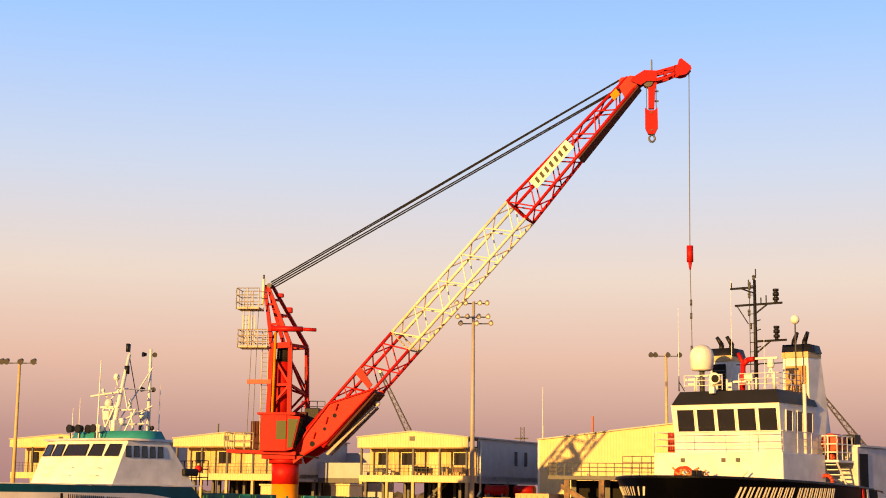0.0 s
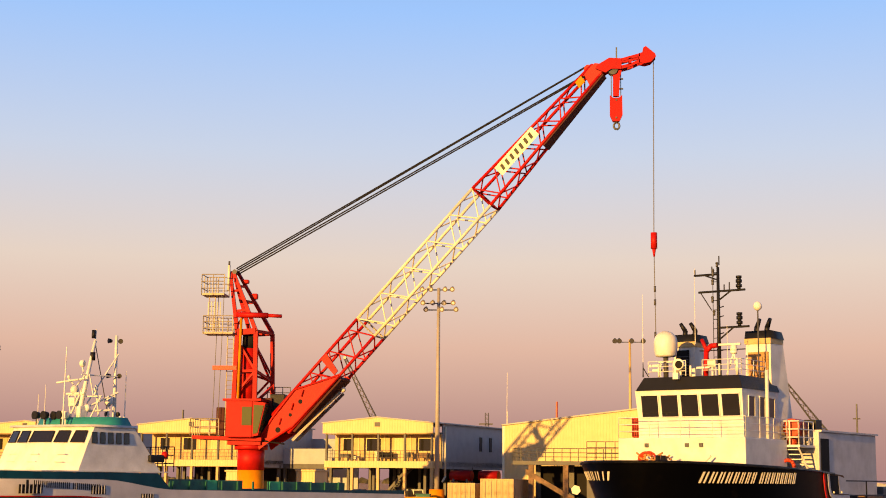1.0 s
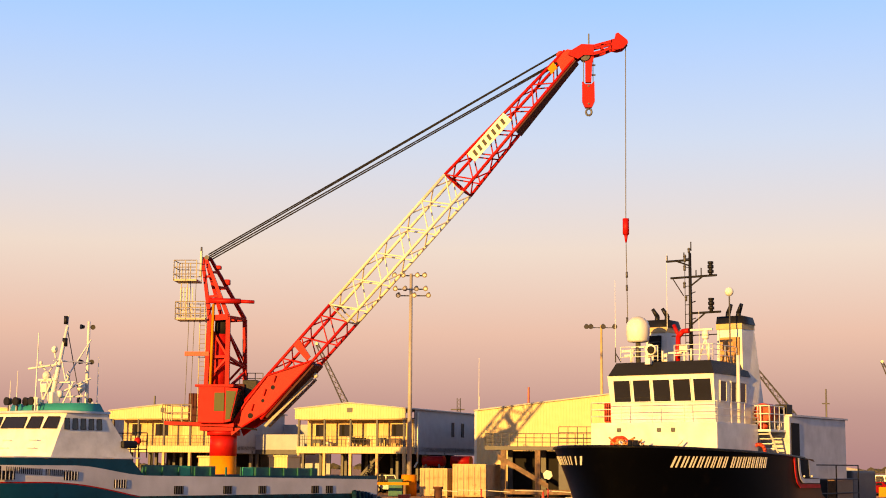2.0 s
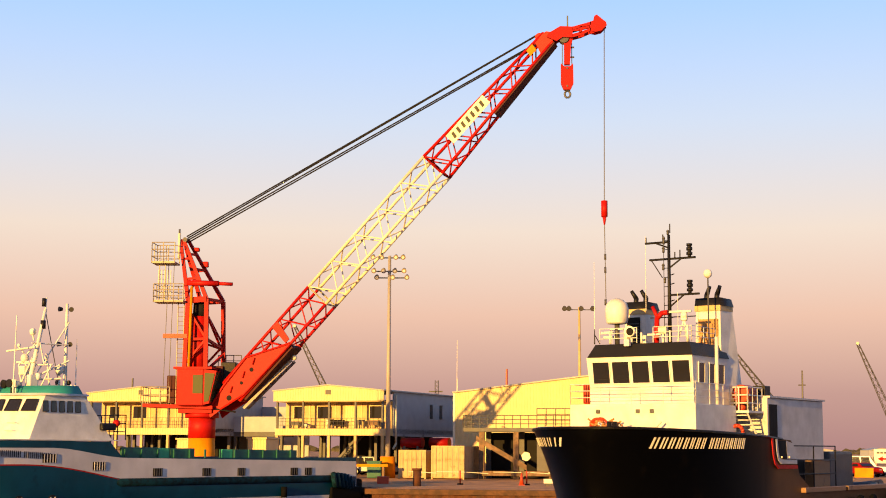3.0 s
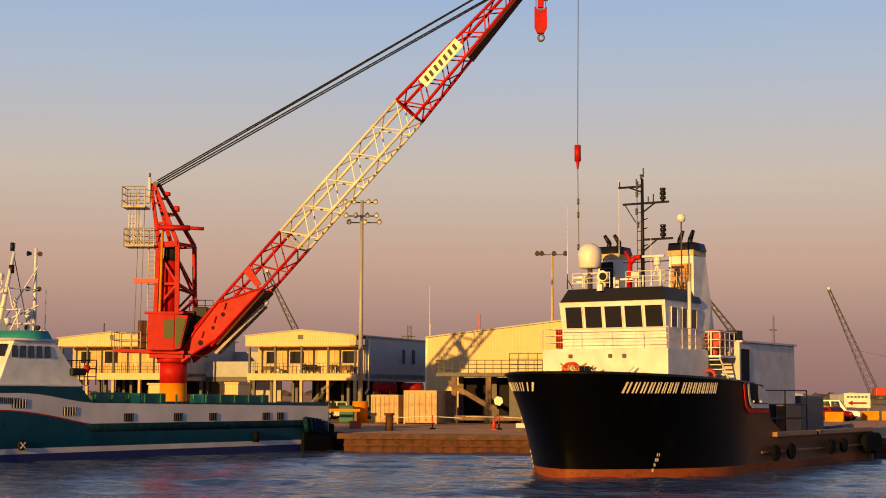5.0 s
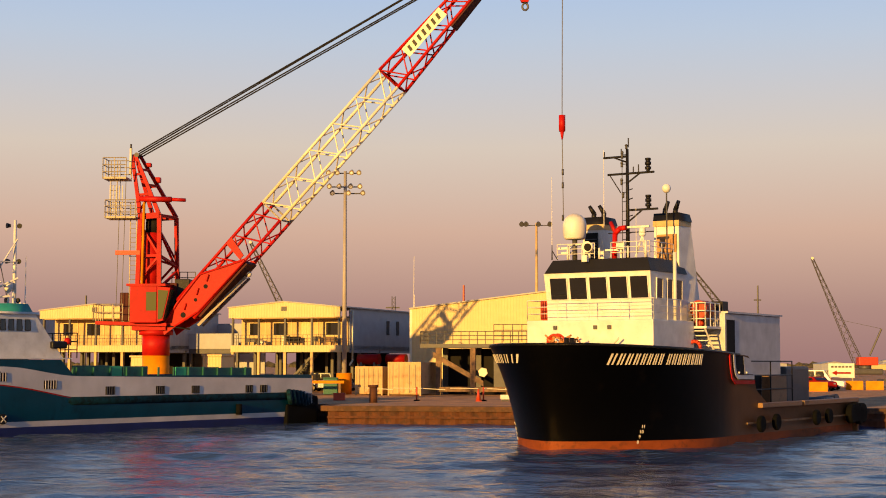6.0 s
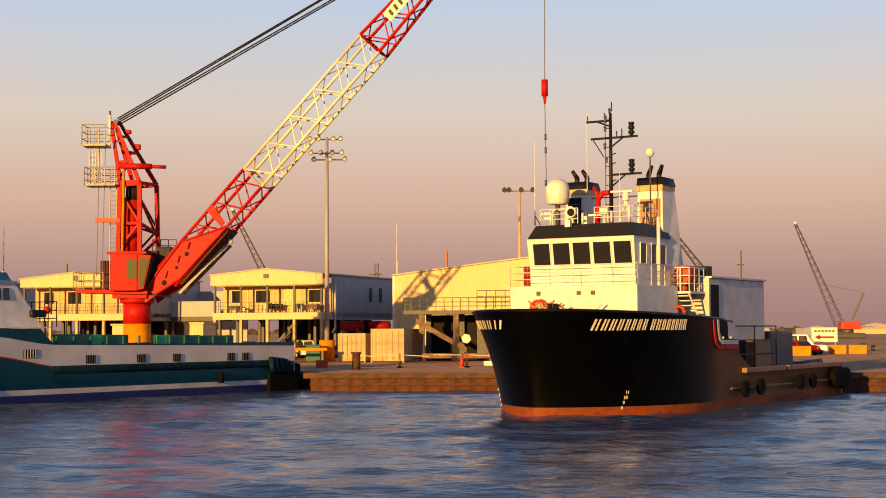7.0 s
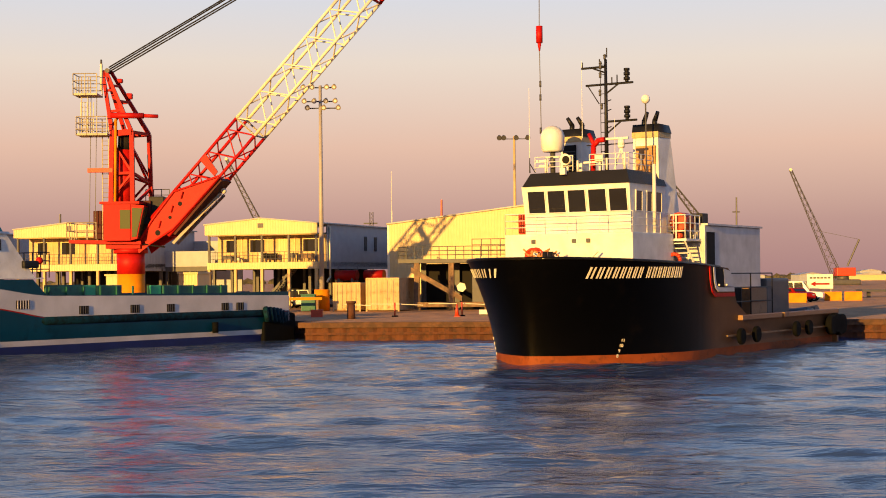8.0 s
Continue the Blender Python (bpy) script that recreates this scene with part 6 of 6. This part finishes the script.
boxpart("foot_rail", YELLOW, bar, (0, 1.9, -0.04, 0.64, 0.05, 0.18))
copy_thing(bar, pose(44.4, 169.4, QZ, 0, 0, -15))
copy_thing(bar, pose(36.0, 160, QZ, 0, 0, -20))
# low dark causeway and fence to the right
o = thing("causeway", pose(52, 190, QZ), "low dark trestle causeway far along the quay", "bridge")
boxpart("deck", STEEL, o, (0, 90, 0, 3, 0.7, 1.0))
for k in range(20):
    boxpart("pile", STEEL, o, (1 + 4.5 * k, 1.4 + 4.5 * k, 1.2, 1.6, 0, 0.7))


# ---- distance: cranes, masts, low skyline ----
def lattice_mast(bm, p, q, w, n, r, w1=None):
    p, q = Vector(p), Vector(q)
    d = (q - p).normalized()
    s = d.cross(Vector((0, 1, 0))).normalized()
    t = d.cross(s)
    w1 = w if w1 is None else w1
    at = lambda k, i: p.lerp(q, i / n) + (s * (-1, 1, 1, -1)[k] + t * (-1, -1, 1, 1)[k]) * (w + (w1 - w) * i / n) / 2
    for k in range(4):
        tube(bm, at(k, 0), at(k, n), r, 5)
        for i in range(n):
            tube(bm, at(k, i), at((k + 1) % 4, i + 1), r * 0.7, 4)


def far_crane(m, foot, tip, w, n, label, body=True):
    t = thing("crawler_crane", m, label, "crane", "distant cranes")
    P("boom", STEEL, t, lattice_mast, foot, tip, w, n, 0.09, w * 0.25)
    P("boom_head", CREAM, t, lambda bm: tube(bm, Vector(tip) - Vector((0, 0.4, 0)), Vector(tip) + Vector((0, 0.4, 0.1)), w * 0.17, 10))
    if body:
        boxpart("body", ORANGE, t, (-2, 3.0, 0, 4, 2.4, 4.6), 0.2)
        P("back_mast", STEEL, t, lambda bm: (tube(bm, (1.0, 1, 5), (4.2, 1, 12), 0.25, 6), tube(bm, (4.2, 1, 12), (foot[0] * 0.6 + tip[0] * 0.4, 1, foot[2] * 0.6 + tip[2] * 0.4), 0.06, 4)))
        boxpart("track", STEEL, t, (-4, 4, -1.2, 0, 0, 1.5), 0.4)
        boxpart("track", STEEL, t, (-4, 4, 4, 5.2, 0, 1.5), 0.4)
        tubepart("turntable", STEEL, t, (0, 2, 1.2), (0, 2, 2.5), 1.6, 14)
    else:
        boxpart("body", STEEL, t, (foot[0] - 2, foot[0] + 2, 0, 4, 0, foot[2] + 0.5), 0.2)
    return t


far_crane(pose(105, 400, QZ), (-2, 2, 3.5), (-13.4, 2, 30.6), 2.2, 16, "orange crawler crane with lattice boom far off")
far_crane(pose(-26, 250, QZ), (0, 2, 3.0), (-10.0, 2, 23.0), 1.5, 20, "grey lattice boom crane far behind the offices", False)
far_crane(pose(44.0, 260, QZ), (5.5, 2, 5.3), (-7.0, 2, 21.7), 1.5, 16, "grey lattice boom crane far behind the vessel", False)
o = thing("antenna_tower", pose(-11.0, 230, QZ), "slim lattice antenna tower far off", "tower")
P("lattice", STEEL, o, lattice_mast, (0, 0, 0), (0, 0, 13.0), 0.5, 22, 0.05)
boxpart("aerial", STEEL, o, (-1.2, 0.9, -0.1, 0.1, 11.2, 11.4))
boxpart("aerial", STEEL, o, (-1.0, 0.4, -0.1, 0.1, 9.8, 9.95))
for x, y, h, m in ((-7.0, 200, 17.0, CREAM), (-6.6, 190, 11.5, CREAM), (-0.4, 178, 12.1, ORANGE), (46.0, 240, 15.2, STEEL), (-43.0, 170, 10.5, STEEL)):
    o = thing("utility_pole", pose(x, y, QZ), "thin pole standing behind the buildings", "pole", "thin poles")
    tubepart("shaft", m, o, (0, 0, 0), (0.1, 0, h), 0.2 if m is not CREAM else 0.05, 6, 0.12 if m is not CREAM else 0.025)
    if m is STEEL:
        boxpart("cross_arm", STEEL, o, (-0.55, 0.6, -0.06, 0.06, h - 2.4, h - 2.2))
rng = random.Random(5)
for k in range(16):
    x, y = 60 + k * 28 + rng.uniform(-8, 8), rng.uniform(620, 900)
    w, h = rng.uniform(8, 22), rng.uniform(2.0, 4.6)
    o = thing("shed", pose(x, y, QZ, 0, 0, rng.uniform(-15, 15)), "low pale industrial shed on the skyline", "building", "skyline sheds")
    boxpart("walls", GREYSIDING if k % 4 else SIDING, o, (0, w, 0, 8, 0, h))
    P("roof", ROOFM, o, lambda bm: prism(bm, [(-0.3, -0.3, h), (w / 2, -0.3, h + 1), (w + 0.3, -0.3, h)], (0, 8.6, 0)))
bm = bmesh.new()
for k in range(900):
    x = rng.uniform(-700, 900)
    y = rng.uniform(900, 1100)
    s = rng.uniform(1.2, 2.6)
    bmesh.ops.create_icosphere(bm, subdivisions=1, radius=s, matrix=Matrix.Translation((x, y, QZ + s * 0.4)) @ Matrix.Diagonal((rng.uniform(1, 2), 1, rng.uniform(0.7, 1.3), 1)))
for v in bm.verts:
    v.co += Vector((rng.uniform(-0.6, 0.6), 0, rng.uniform(-0.8, 0.8)))
tagged(part("tree_line", bm, FOLIAGE), "dark low tree line on the horizon", "trees", kind="stuff")
